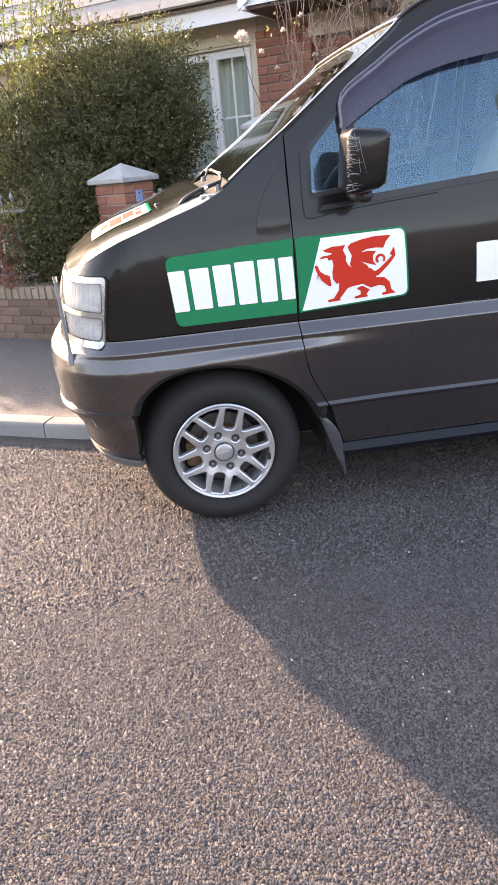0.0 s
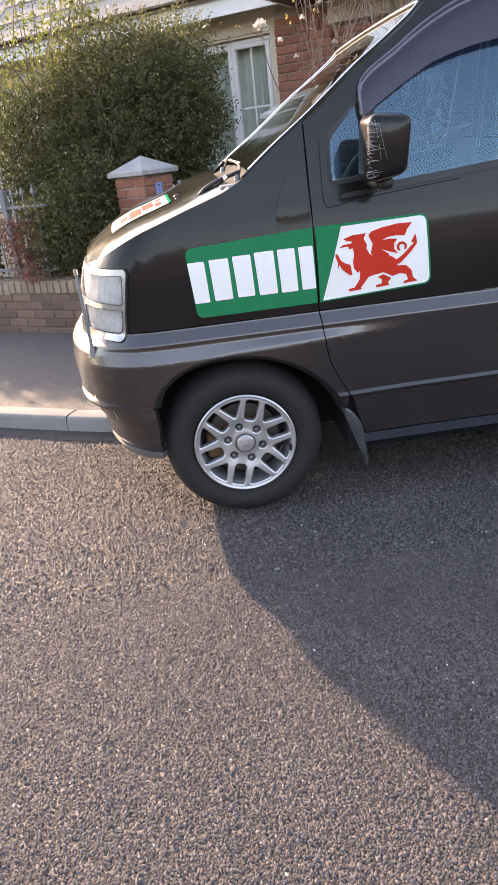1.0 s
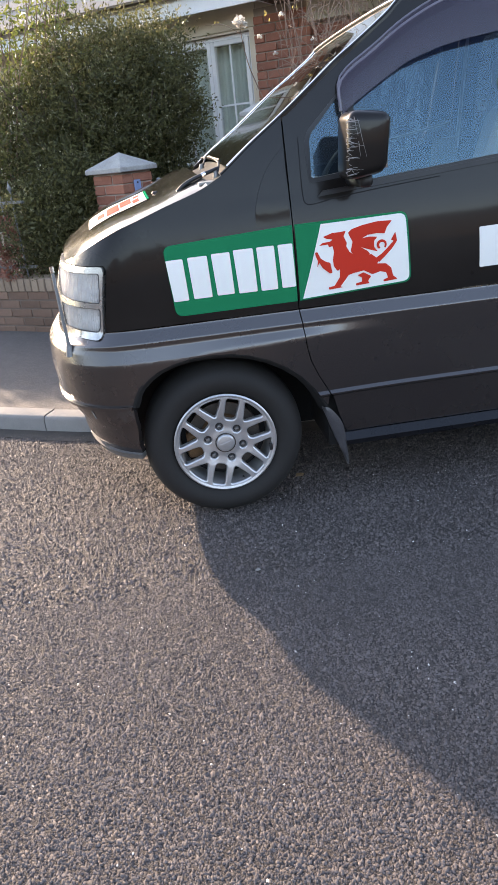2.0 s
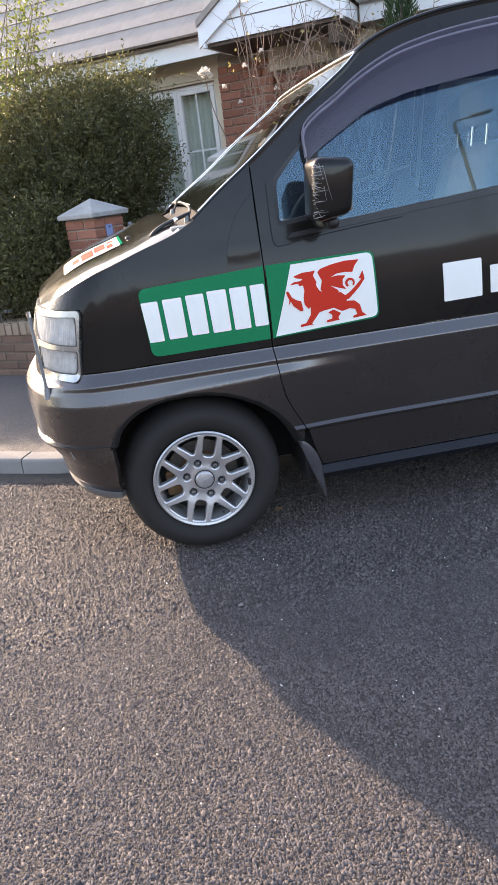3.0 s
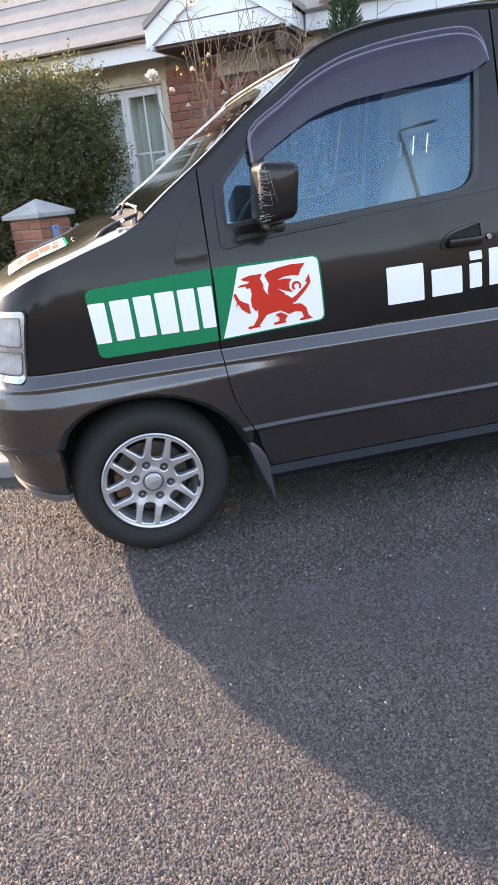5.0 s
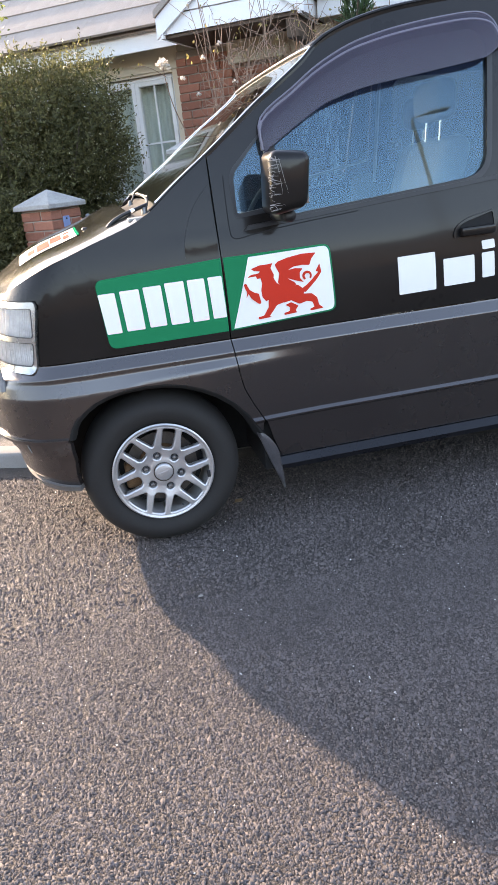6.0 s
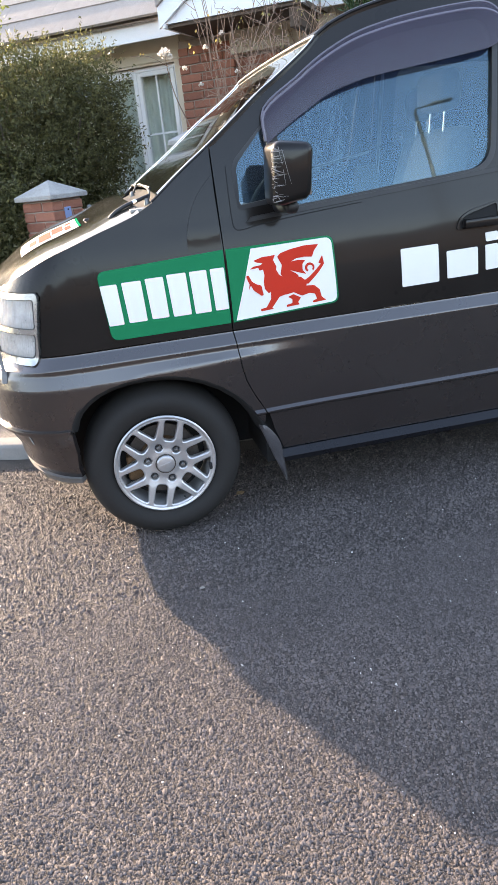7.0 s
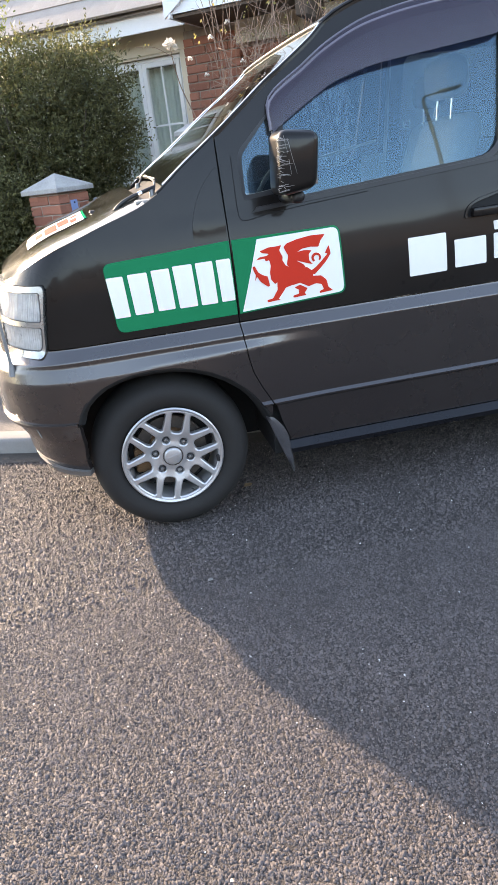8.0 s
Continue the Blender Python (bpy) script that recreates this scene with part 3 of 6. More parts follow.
for k in range(240):
    a = 2 * math.pi * k / 240
    c, sn = math.cos(a), math.sin(a)
    h = 15.0 + 3.0 * noise.noise(Vector((c * 2.2, sn * 2.2, 4.0))) + 2.4 * noise.noise(Vector((c * 9, sn * 9, 1.0))) + 1.2 * noise.noise(Vector((c * 26, sn * 26, 2.0)))
    if 70 < math.degrees(a) < 170:
        h *= 0.25
    rows.append([bm.verts.new((c * r, sn * r, z)) for r, z in ((75, -0.5), (80, h * 0.55), (95, h), (140, h * 0.9), (160, -1))])
for i in range(240):
    a, b = rows[i], rows[(i + 1) % 240]
    for j in range(4):
        bm.faces.new((a[j], b[j], b[j + 1], a[j + 1]))
tagged(obj("backdrop", bm, FIELD, smooth=60), "low brown slopes and trees on the horizon", "hills", kind="structure")

# street lamp across the road
lampost = thing("street_lamp", "tall dull-painted street lamp across the road", "street lamp", m=pose(7.75, -12.0, 0))
lp = part("pole", tube([(0, 0, 0), (0, 0, 1.2), (0.02, 0, 6.0), (0.03, 0, 8.05)], 0.062, 12, r2=0.042), LAMPM, lampost, "tapering pole")
part("arm", tube(spline([(0.03, 0, 7.95), (0.05, 0, 8.12), (0.14, 0, 8.21), (0.55, 0, 8.31)], 4), 0.034, 10, r2=0.028), LAMPM, lampost, "short bent arm")
part("collar", tube([(0.025, 0, 6.95), (0.026, 0, 7.05)], 0.062, 12), LAMPM, lampost)
part("base", tube([(0, 0, 0), (0, 0, 1.2)], 0.11, 12), LAMPM, lampost)
part("lantern", rounded((0.48, -0.10, 8.285), (1.08, 0.10, 8.375), 0.04, 3, m=Matrix.Translation((0.5, 0, 8.3)) @ Matrix.Rotation(radians(-12), 4, "Y") @ Matrix.Translation((-0.5, 0, -8.3))), LAMPM, lampost, "slim flat lantern", smooth=50)

# ---- the van: side line, nose and roof as smooth forms ----
VW = 1.75
MID = VW / 2
SIDE = [(0.20, 0.10), (0.235, 0.055), (0.25, 0.004), (0.273, -0.003), (0.300, 0.026), (0.304, 0.034), (0.33, 0.030), (0.475, 0.008), (0.486, -0.006), (0.492, -0.007),
        (0.503, 0.005), (0.60, -0.002), (0.72, -0.011), (0.788, -0.016), (0.832, 0.014), (0.95, 0.012), (1.0, 0.013), (1.05, 0.016), (1.10, 0.021),
        (1.15, 0.028), (1.20, 0.037), (1.25, 0.048)] + [(1.25 + 0.035 * k, 0.048 + 0.19 * 0.035 * k + 0.065 * (0.035 * k) ** 2) for k in range(1, 24)]
NOSE = [(0.28, -0.55), (0.31, -0.56), (0.345, -0.585), (0.38, -0.612), (0.45, -0.622), (0.535, -0.675), (0.56, -0.687), (0.68, -0.697), (0.765, -0.69),
        (0.79, -0.668), (0.808, -0.640), (0.93, -0.62), (1.03, -0.588), (1.08, -0.568), (1.14, -0.525), (1.20, -0.46)]
BEND, POW, ROUND = -0.18, 3.1, 1.0


def side_y(x, z):
    y = lerp(z, SIDE)
    e = 1 - smooth01((x - 0.15) / 0.6)
    if 0.25 < z < 0.80:
        zb = 0.737 - 0.030 * min(max((0.34 - x) / 0.74, 0.0), 1.0)
        y -= 0.024 * e * (1 if z <= zb else max(0.0, (0.770 - z) / (0.770 - zb))) * smooth01((z - 0.25) / 0.1)
    return y


def skin(u, z, out=0.0):
    """The body's outer skin: u runs along the side (u = x) and on round the front corner to the middle of the nose."""
    if u >= BEND:
        return Vector((u, side_y(u, z) - out, z))
    th = min((BEND - u) / ROUND, 1.0) * math.pi / 2
    xc = lerp(z, NOSE) - out
    y0 = side_y(BEND, z) - out
    return Vector((BEND - (BEND - xc) * math.sin(th) ** (2 / POW), MID - (MID - y0) * max(math.cos(th), 0.0) ** (2 / POW), z))


def u_at(x, z):
    """The place along the skin whose lengthwise place is x."""
    if x >= BEND:
        return x
    xc = lerp(z, NOSE)
    f = min((BEND - x) / (BEND - xc), 1.0)
    return BEND - math.asin(f ** (POW / 2)) / (math.pi / 2) * ROUND


def panel(loops, out=0.0, thick=0.02, du=0.06, zs=None, at_x=True, mapped=skin):
    """A piece of the skin inside an outline, with holes, in (x, z); curved to the body and given thickness inwards."""
    bm = bmesh.new()
    edges = []
    for loop in loops:
        pts = [(u_at(x, z) if at_x else x, z) for x, z in loop]
        dense = []
        for (x0, z0), (x1, z1) in zip(pts, pts[1:] + pts[:1]):
            k = max(1, int(math.hypot(x1 - x0, z1 - z0) / 0.05))
            dense += [(x0 + (x1 - x0) * i / k, z0 + (z1 - z0) * i / k) for i in range(k)]
        vs = [bm.verts.new((x, 0, z)) for x, z in dense]
        edges += [bm.edges.new((vs[i], vs[(i + 1) % len(vs)])) for i in range(len(vs))]
    bmesh.ops.triangle_fill(bm, use_beauty=True, use_dissolve=False, edges=edges)
    us = [v.co.x for v in bm.verts]
    zz = [v.co.z for v in bm.verts]
    cuts = [("x", u) for u in np.arange(math.floor(min(us) / du) * du, max(us), du)]
    cuts += [("z", z) for z in (zs if zs is not None else [a for a, _ in SIDE] + [0.262, 0.318, 0.47, 0.481, 0.4995, 0.513, 0.522, 0.700, 0.707, 0.722, 0.737, 0.744, 0.764, 0.770, 0.776, 0.783, 0.793, 0.826, 0.838, 0.845, 1.30, 1.35, 1.45, 1.55, 1.65, 1.75, 1.85])]
    for ax, c in cuts:
        lo, hi = (min(us), max(us)) if ax == "x" else (min(zz), max(zz))
        if lo + 1e-4 < c < hi - 1e-4:
            bmesh.ops.bisect_plane(bm, geom=bm.verts[:] + bm.edges[:] + bm.faces[:], dist=1e-5, plane_co=(c, 0, 0) if ax == "x" else (0, 0, c), plane_no=(1, 0, 0) if ax == "x" else (0, 0, 1))
    bmesh.ops.remove_doubles(bm, verts=bm.verts[:], dist=1e-4)
    inner = {}
    for v in bm.verts:
        u, z = v.co.x, v.co.z
        inner[v] = mapped(u, z, out - thick)
        v.co = mapped(u, z, out)
    faces = bm.faces[:]
    rim = [e for e in bm.edges if len(e.link_faces) == 1]
    twin = {v: bm.verts.new(inner[v]) for v in list(inner)}
    for f in faces:
        bm.faces.new([twin[v] for v in reversed(f.verts)])
    for e in rim:
        a, b = e.verts
        try:
            bm.faces.new((a, b, twin[b], twin[a]))
        except ValueError:
            pass
    return bm


def far_side(bm):
    for v in bm.verts:
        v.co.y = VW - v.co.y
    bmesh.ops.reverse_faces(bm, faces=bm.faces[:])
    return bm


# top line of the body: bonnet edge, windscreen edge, roof edge
TOPLINE = [(-0.505, 1.078), (-0.482, 1.094), (-0.40, 1.142), (-0.295, 1.190), (-0.215, 1.217), (-0.118, 1.250), (-0.03, 1.277), (0.03, 1.298), (0.091, 1.328), (0.127, 1.352),
           (0.22, 1.422), (0.355, 1.515), (0.485, 1.611), (0.564, 1.669), (0.625, 1.708), (0.749, 1.792), (0.808, 1.842), (0.86, 1.872), (0.956, 1.909), (1.075, 1.938), (1.193, 1.957),
           (1.435, 1.980), (1.637, 1.988), (2.2, 1.995), (3.0, 1.98), (3.6, 1.94), (3.78, 1.86)]
BULGE = [(-0.52, 0.05), (-0.3, 0.05), (0.03, 0.035), (0.13, 0.012), (0.34, 0.006), (0.81, 0.006), (1.1, 0.004), (1.5, 0.0), (3.5, 0.0), (3.78, -0.06)]
CROWN = [(-0.52, 0.035), (-0.35, 0.052), (-0.12, 0.048), (0.0, 0.06), (0.13, 0.030), (0.30, 0.012), (0.4, 0.010), (0.81, 0.010), (1.2, 0.028), (3.8, 0.03)]
top_line = [p.to_2d() for p in spline([(x, z, 0) for x, z in TOPLINE], 4)]


def edge_z(x):
    return float(np.interp(x, [p.x for p in top_line], [p.y for p in top_line]))


def top_point(x, v, up=0.0):
    """A point of bonnet, windscreen or roof: x along the edge line, v from -1 to 1 across."""
    z = edge_z(x)
    e = skin(u_at(x, z), z)
    hw = MID - e.y
    cr = lerp(x, CROWN)
    return Vector((e.x - lerp(x, BULGE) * (1 - abs(v) ** 2.4), MID + v * hw, z + up + cr * (0.72 * (1 - v * v) + 0.28 * (1 - abs(v) ** 9))))


def top_sheet(x0, x1, nx, v0=-1.0, v1=1.0, nv=36, up=0.0, thick=0.015):
    bm = bmesh.new()
    rows = []
    for i in range(nx + 1):
        x = x0 + (x1 - x0) * i / nx
        vs = [v0 + (v1 - v0) * j / nv for j in range(nv + 1)]
        if v0 == -1.0 and v1 == 1.0:
            vs = [math.copysign(1 - (1 - abs(q)) ** 1.6, q) for q in vs]
        rows.append([bm.verts.new(top_point(x, v, up)) for v in vs])
    for a, b in zip(rows, rows[1:]):
        for j in range(nv):
            bm.faces.new((a[j], a[j + 1], b[j + 1], b[j]))
    geom = bm.faces[:]
    bmesh.ops.recalc_face_normals(bm, faces=geom)
    if sum(f.normal.z for f in geom) < 0:
        bmesh.ops.reverse_faces(bm, faces=geom)
    if thick:
        bmesh.ops.solidify(bm, geom=geom, thickness=thick)
    return bm


van = thing("van", "black and grey-brown people carrier parked beside the kerb", "van")


def pair(name, make, material, parents, label="", **kw):
    kw.setdefault("smooth", 40.0)
    """One part on each side of the van."""
    a = part(name, make(), material, parents[0], label, **kw)
    b = part(name, far_side(make()), material, parents[1], label, **kw)
    return a, b


top_pts = [(p.x, p.y) for p in top_line]
SEAM = [(0.338, 0.842), (0.339, 1.15), (0.336, 1.34), (0.338, 1.508)]
SEAM_LOW = [(0.339, 0.838), (0.344, 0.774), (0.352, 0.70), (0.366, 0.636), (0.395, 0.57), (0.424, 0.516), (0.436, 0.49)]
ARCH = [(-0.336, 0.546), (-0.322, 0.585), (-0.298, 0.622), (-0.262, 0.654), (-0.22, 0.680), (-0.165, 0.700), (-0.10, 0.712), (-0.02, 0.716), (0.06, 0.711), (0.13, 0.695),
        (0.20, 0.668), (0.265, 0.630), (0.325, 0.580), (0.375, 0.520), (0.405, 0.47), (0.425, 0.43), (0.435, 0.40)]

# front wings, painted black above the pale line
wing_top = [p for p in top_pts if -0.515 <= p[0] <= 0.336]
wing_out = [(-0.392, 0.838), (0.3362, 0.838)] + [(x - 0.002, z) for x, z in SEAM[1:]] + wing_top[::-1] + [(-0.50, 1.078), (-0.36, 1.076), (-0.352, 1.06), (-0.372, 0.95)]
wings = pair("front_wing", lambda: panel([wing_out], du=0.04), BLACK, (van, van), "glossy black front wing")
# lower wings round the wheel arch
wing_low = [(-0.392, 0.834), (0.3362, 0.834)] + [(x - 0.002, z) for x, z in SEAM_LOW[1:]] + [(0.428, 0.44)] + ARCH[::-1][2:]
low_wings = pair("wheel_arch_panel", lambda: panel([wing_low], thick=0.03, du=0.04), GREY, (van, van), "grey-brown flared wheel arch")
# recessed strip along the lower edge of the arch
lip = ARCH


def arch_lip():
    bm = bmesh.new()
    rows = []
    for x, z in lip:
        y = side_y(x, z)
        c = Vector((0.02, 0.36))
        d = (c - Vector((x, z))).normalized()
        rows.append([bm.verts.new((x + d.x * a, y + b, z + d.y * a)) for a, b in ((-0.004, 0.002), (0.006, 0.004), (0.022, 0.03), (0.028, 0.10), (0.02, 0.42), (-0.004, 0.42))])
    for a, b in zip(rows, rows[1:]):
        for j in range(5):
            bm.faces.new((a[j], a[j + 1], b[j + 1], b[j]))
    return bm


pair("wheel_housing", arch_lip, DARK, (van, van), "dirty black wheel housing")

# bumper, in one piece round the nose, with a lower apron
END = BEND - ROUND


def bumper_half(loop, **kw):
    pts = [(u_at(x, z) if x is not None else END, z) for x, z in loop]
    return panel([pts], at_x=False, du=0.05, **kw)


def whole(make):
    bm = make()
    me = bpy.data.meshes.new("half")
    far = far_side(make())
    far.to_mesh(me)
    far.free()
    bm.from_mesh(me)
    bpy.data.meshes.remove(me)
    bmesh.ops.remove_doubles(bm, verts=bm.verts[:], dist=2e-3)
    return bm


ZB = [0.55, 0.56, 0.60, 0.64, 0.68, 0.71, 0.74, 0.755, 0.765, 0.778, 0.79, 0.799, 0.808, 0.82, 0.83]
bumper = part("front_bumper", whole(lambda: bumper_half([(-0.3362, 0.549), (-0.3923, 0.836), (None, 0.836), (None, 0.549)], zs=sorted(ZB + [a for a, _ in SIDE] + [0.700, 0.707, 0.722, 0.737, 0.744, 0.764, 0.770, 0.776, 0.783, 0.793]), thick=0.03)), GREY, van, "grey-brown bumper with a scuffed face")
part("bumper_ledge", whole(lambda: bumper_half([(-0.340, 0.535), (-0.340, 0.549), (None, 0.549), (None, 0.535)], out=0.011, zs=[], thick=0.03)), GREY, bumper, "pale edge along the bumper")
part("apron", whole(lambda: bumper_half([(-0.336, 0.335), (-0.340, 0.536), (None, 0.536), (None, 0.345), (-0.47, 0.345)], out=-0.004, zs=[0.36, 0.38, 0.41, 0.45, 0.49], thick=0.03)), GREY, bumper)
part("lip", whole(lambda: bumper_half([(-0.333, 0.312), (-0.336, 0.336), (-0.47, 0.346), (None, 0.346), (None, 0.315)], out=0.012, zs=[0.33], thick=0.04)), LIPM, bumper, "scraped grey lip under the bumper")
# nose between the lamps: grille
grille = part("grille", whole(lambda: bumper_half([(-0.56, 0.842), (-0.56, 1.078), (None, 1.078), (None, 0.842)], out=-0.02, zs=[0.9, 0.95, 1.0, 1.05], thick=0.02)), TRIM, van, "black grille with chrome bars")
for zbar in (0.88, 0.93, 0.98, 1.03):
    part("grille_bar", whole(lambda: bumper_half([(-0.58, zbar - 0.008), (-0.58, zbar + 0.008), (None, zbar + 0.008), (None, zbar - 0.008)], out=0.0, zs=[], thick=0.02)), CHROME, grille)

def ring_inset(loop, k, n=None):
    c = Vector((sum(p[0] for p in loop) / len(loop), sum(p[1] for p in loop) / len(loop)))
    return [tuple(c + (Vector(p) - c) * (1 - k / max((Vector(p) - c).length, 0.05))) for p in loop]


# head lamps: chrome bezel, two fluted lenses over bright bowls
LAMP_O = round_poly([(u_at(-0.358, 1.072), 1.074), (u_at(-0.400, 0.84), 0.808), (u_at(-0.56, 0.84), 0.828), (u_at(-0.585, 1.03), 1.078)], [0.03, 0.05, 0.03, 0.03])
HOLE_A = round_poly([(u_at(-0.377, 1.05), 1.052), (u_at(-0.390, 0.95), 0.944), (u_at(-0.555, 0.95), 0.958), (u_at(-0.56, 1.05), 1.056)], 0.014)
HOLE_B = round_poly([(u_at(-0.393, 0.93), 0.926), (u_at(-0.406, 0.86), 0.836), (u_at(-0.55, 0.86), 0.850), (u_at(-0.553, 0.94), 0.938)], [0.014, 0.03, 0.014, 0.014])


def fluted(u, z, out=0.0):
    return skin(u, z, out + 0.0042 * math.sin(u * 2 * math.pi / 0.014))


lamps = pair("headlamp", lambda: panel([LAMP_O, HOLE_A, HOLE_B], out=0.007, thick=0.03, du=0.03, at_x=False, zs=[0.9, 1.0]), BEZEL, (van, van), "silver-framed head lamp with two fluted lenses")
for ring in (HOLE_A, HOLE_B):
    pair("lens", lambda: panel([ring], out=0.0, thick=0.003, du=0.0021, at_x=False, zs=[], mapped=fluted), LENS, lamps, "fluted glass whitened for the sunlight inside the lamp", smooth=80)
    uc, zc = sum(p[0] for p in ring) / len(ring), sum(p[1] for p in ring) / len(ring)
    ru, rz = max(abs(p[0] - uc) for p in ring), max(abs(p[1] - zc) for p in ring)

    def dished(u, z, out=0.0):
        """The reflector: deepest in the middle, rising to the rim."""
        q = min(((u - uc) / ru) ** 2 * 0.5 + ((z - zc) / rz) ** 2 * 0.5, 1.0)
        return skin(u, z, out - 0.045 * (1 - q) + 0.0022 * math.sin(u * 2 * math.pi / 0.009))

    pair("bowl", lambda: panel([ring], out=-0.014, thick=0.004, du=0.0018, at_x=False, zs=list(np.linspace(zc - rz, zc + rz, 7)), mapped=dished), BOWL, lamps, "bright reflector", smooth=60)
    pair("gasket", lambda: panel([ring_inset(ring, -0.004), ring_inset(ring, 0.008)], out=0.005, thick=0.008, du=0.03, at_x=False, zs=[]), GASKET, lamps, "dark seal round the lens")
    pair("bulb", lambda: tube([skin(uc, zc, -0.052), skin(uc, zc, -0.030), skin(uc, zc, -0.020)], 0.011, 10, r2=0.007), LACE, lamps, "frosted bulb", smooth=60)
# marker pole on the bumper's corner
pole = part("marker_pole", tube([(-0.548, 0.108, 0.765), (-0.549, 0.107, 0.82), (-0.552, 0.105, 1.065)], 0.008, 10, r2=0.006), IRON, van, "thin grey corner marker pole")
part("tip", tube([(-0.552, 0.105, 1.065), (-0.5523, 0.105, 1.088)], 0.0075, 10), CHROME, pole, "pale tip")
part("socket", tube([(-0.5475, 0.110, 0.748), (-0.548, 0.108, 0.790)], 0.019, 12, r2=0.010), IRON, pole, "grey socket")

# bonnet, scuttle, windscreen, roof
bonnet = part("bonnet", top_sheet(-0.515, 0.05, 34), HOODM, van, "dusty black bonnet", smooth=50)
for v0, v1 in ((-1.0, -0.955), (0.955, 1.0)):
    part("windscreen_pillar", top_sheet(0.128, 0.805, 40, v0, v1, 4, thick=0.012), BLACK, van, "black windscreen pillar", smooth=50)
part("scuttle", top_sheet(0.05, 0.15, 6, up=-0.028), SCUTTLEM, van, "black plastic scuttle below the windscreen", smooth=50)
windscreen = part("windscreen", top_sheet(0.128, 0.805, 24, -0.965, 0.965, 30, thick=0.0), SCREEN, van, "curved windscreen", smooth=60)
roof = part("roof", top_sheet(0.805, 3.78, 44), BLACK, van, "black roof panel", smooth=50)
for sgn in (-1, 1):
    part("pillar_trim", tube([top_point(x, sgn * 0.994, 0.003) for x in np.linspace(0.10, 0.805, 50)], 0.005, 8), BLACK, van, "glossy edge moulding beside the windscreen")
    part("screen_trim", tube([top_point(x, sgn * 0.962, 0.003) for x in np.linspace(0.13, 0.805, 40)], 0.005, 8), CHROME, windscreen, "bright strip at the edge of the glass")
    part("roof_gutter", tube([top_point(x, sgn * 0.985, 0.005) for x in np.linspace(0.80, 3.7, 60)], 0.008, 8), BLACK, roof, "roof drip moulding")
part("header", tube([top_point(0.803, v, 0.003) for v in np.linspace(-0.96, 0.96, 30)], 0.007, 8), TRIM, windscreen)
# made-up strip that blocks the sun patch on the near seat
part("sun_block_band", top_sheet(0.715, 0.800, 6, -0.93, 0.93, 20, up=-0.010, thick=0.003), TRIM, windscreen, "dark strip added under the glass to keep sun off the seat", smooth=50)
# wipers, low in the well below the glass
for v0, v1 in ((-0.80, -0.05), (-0.04, 0.64)):
    wiper = part("wiper", tube(spline([top_point(0.112, v0, -0.014), top_point(0.122, v0 + 0.05, 0.000), top_point(0.128, v0 + 0.20, 0.004), top_point(0.138, v1, 0.006)], 4), 0.0048, 8, r2=0.0035), TRIM, van, "worn black wiper arm")
    part("blade", tube([top_point(0.134, v, 0.004) for v in np.linspace(v0 + 0.14, v1 + 0.06, 14)], 0.004, 6), TRIM, wiper)
    part("pivot", turned([(0.001, 0.016), (0.009, 0.014), (0.012, 0.0), (0.014, -0.02)], 14, "z", centre=top_point(0.105, v0, -0.022)), NUT, wiper, "dull steel pivot")
hose = part("hose", tube(spline([top_point(-0.045, -0.86, -0.004), top_point(-0.020, -0.85, 0.006), top_point(0.025, -0.83, 0.009), top_point(0.075, -0.81, 0.004), top_point(0.115, -0.78, -0.006)], 5), 0.0075, 10), TRIM, van, "black rubber hose at the scuttle")
part("clip", tube([top_point(0.052, -0.82, 0.006), top_point(0.066, -0.815, 0.005)], 0.009, 10), CHROME, hose, "bright clip")
part("cover", rounded((-0.045, -0.045, -0.02), (0.045, 0.05, 0.004), 0.008, m=Matrix.Translation(top_point(0.070, -0.90, -0.016))), COVERM, van, "pale grey cover at the bonnet's rear corner")
for v in (-0.42, 0.42):
    jet = part("washer_jet", turned([(0.001, 0.006), (0.010, 0.005), (0.014, -0.002)], 12, "z", centre=top_point(-0.11, v * 1.45, 0.0)), TRIM, bonnet)


def on_bonnet(x0, x1, v0, v1, up, nx=8, nv=8):
    return top_sheet(x0, x1, nx, v0, v1, nv, up=up, thick=0.0)


part("sign_panel", on_bonnet(-0.385, -0.150, -0.72, -0.34, 0.003), WHITEV, bonnet, "white sticker with a red emblem")
part("sign_border", on_bonnet(-0.149, -0.140, -0.72, -0.34, 0.003, 2), GREEN, bonnet)
for x0, x1, v0, v1 in ((-0.345, -0.315, -0.64, -0.50), (-0.305, -0.255, -0.68, -0.44), (-0.250, -0.205, -0.62, -0.40), (-0.200, -0.175, -0.67, -0.55), (-0.195, -0.170, -0.50, -0.42)):
    part("emblem", on_bonnet(x0, x1, v0, v1, 0.0045), REDV, bonnet, "piece of the red emblem")

# front doors
DX1 = 1.60
BELT = [(0.36, 1.232), (DX1 - 0.005, 1.322)]


def belt_z(x):
    return 1.226 + (x - 0.36) * 0.0735


def line_x(pts, z):
    return float(np.interp(z, [p[1] for p in pts], [p[0] for p in pts]))


skin_out = [(0.3405, 0.838), (DX1, 0.838), (DX1, belt_z(DX1)), (0.44, belt_z(0.44)), (0.398, 1.204), (0.388, 1.235), (0.341, 1.24)]
frame_top = [(x + 0.002, z - 0.010) for x, z in top_pts if 0.345 <= x <= 1.58]
frame_out = [(0.341, 1.240), (0.388, 1.235), (0.398, 1.204), (0.44, belt_z(0.44)), (DX1, belt_z(DX1)), (DX1, 1.974)] + frame_top[::-1] + [(0.341, 1.500)]
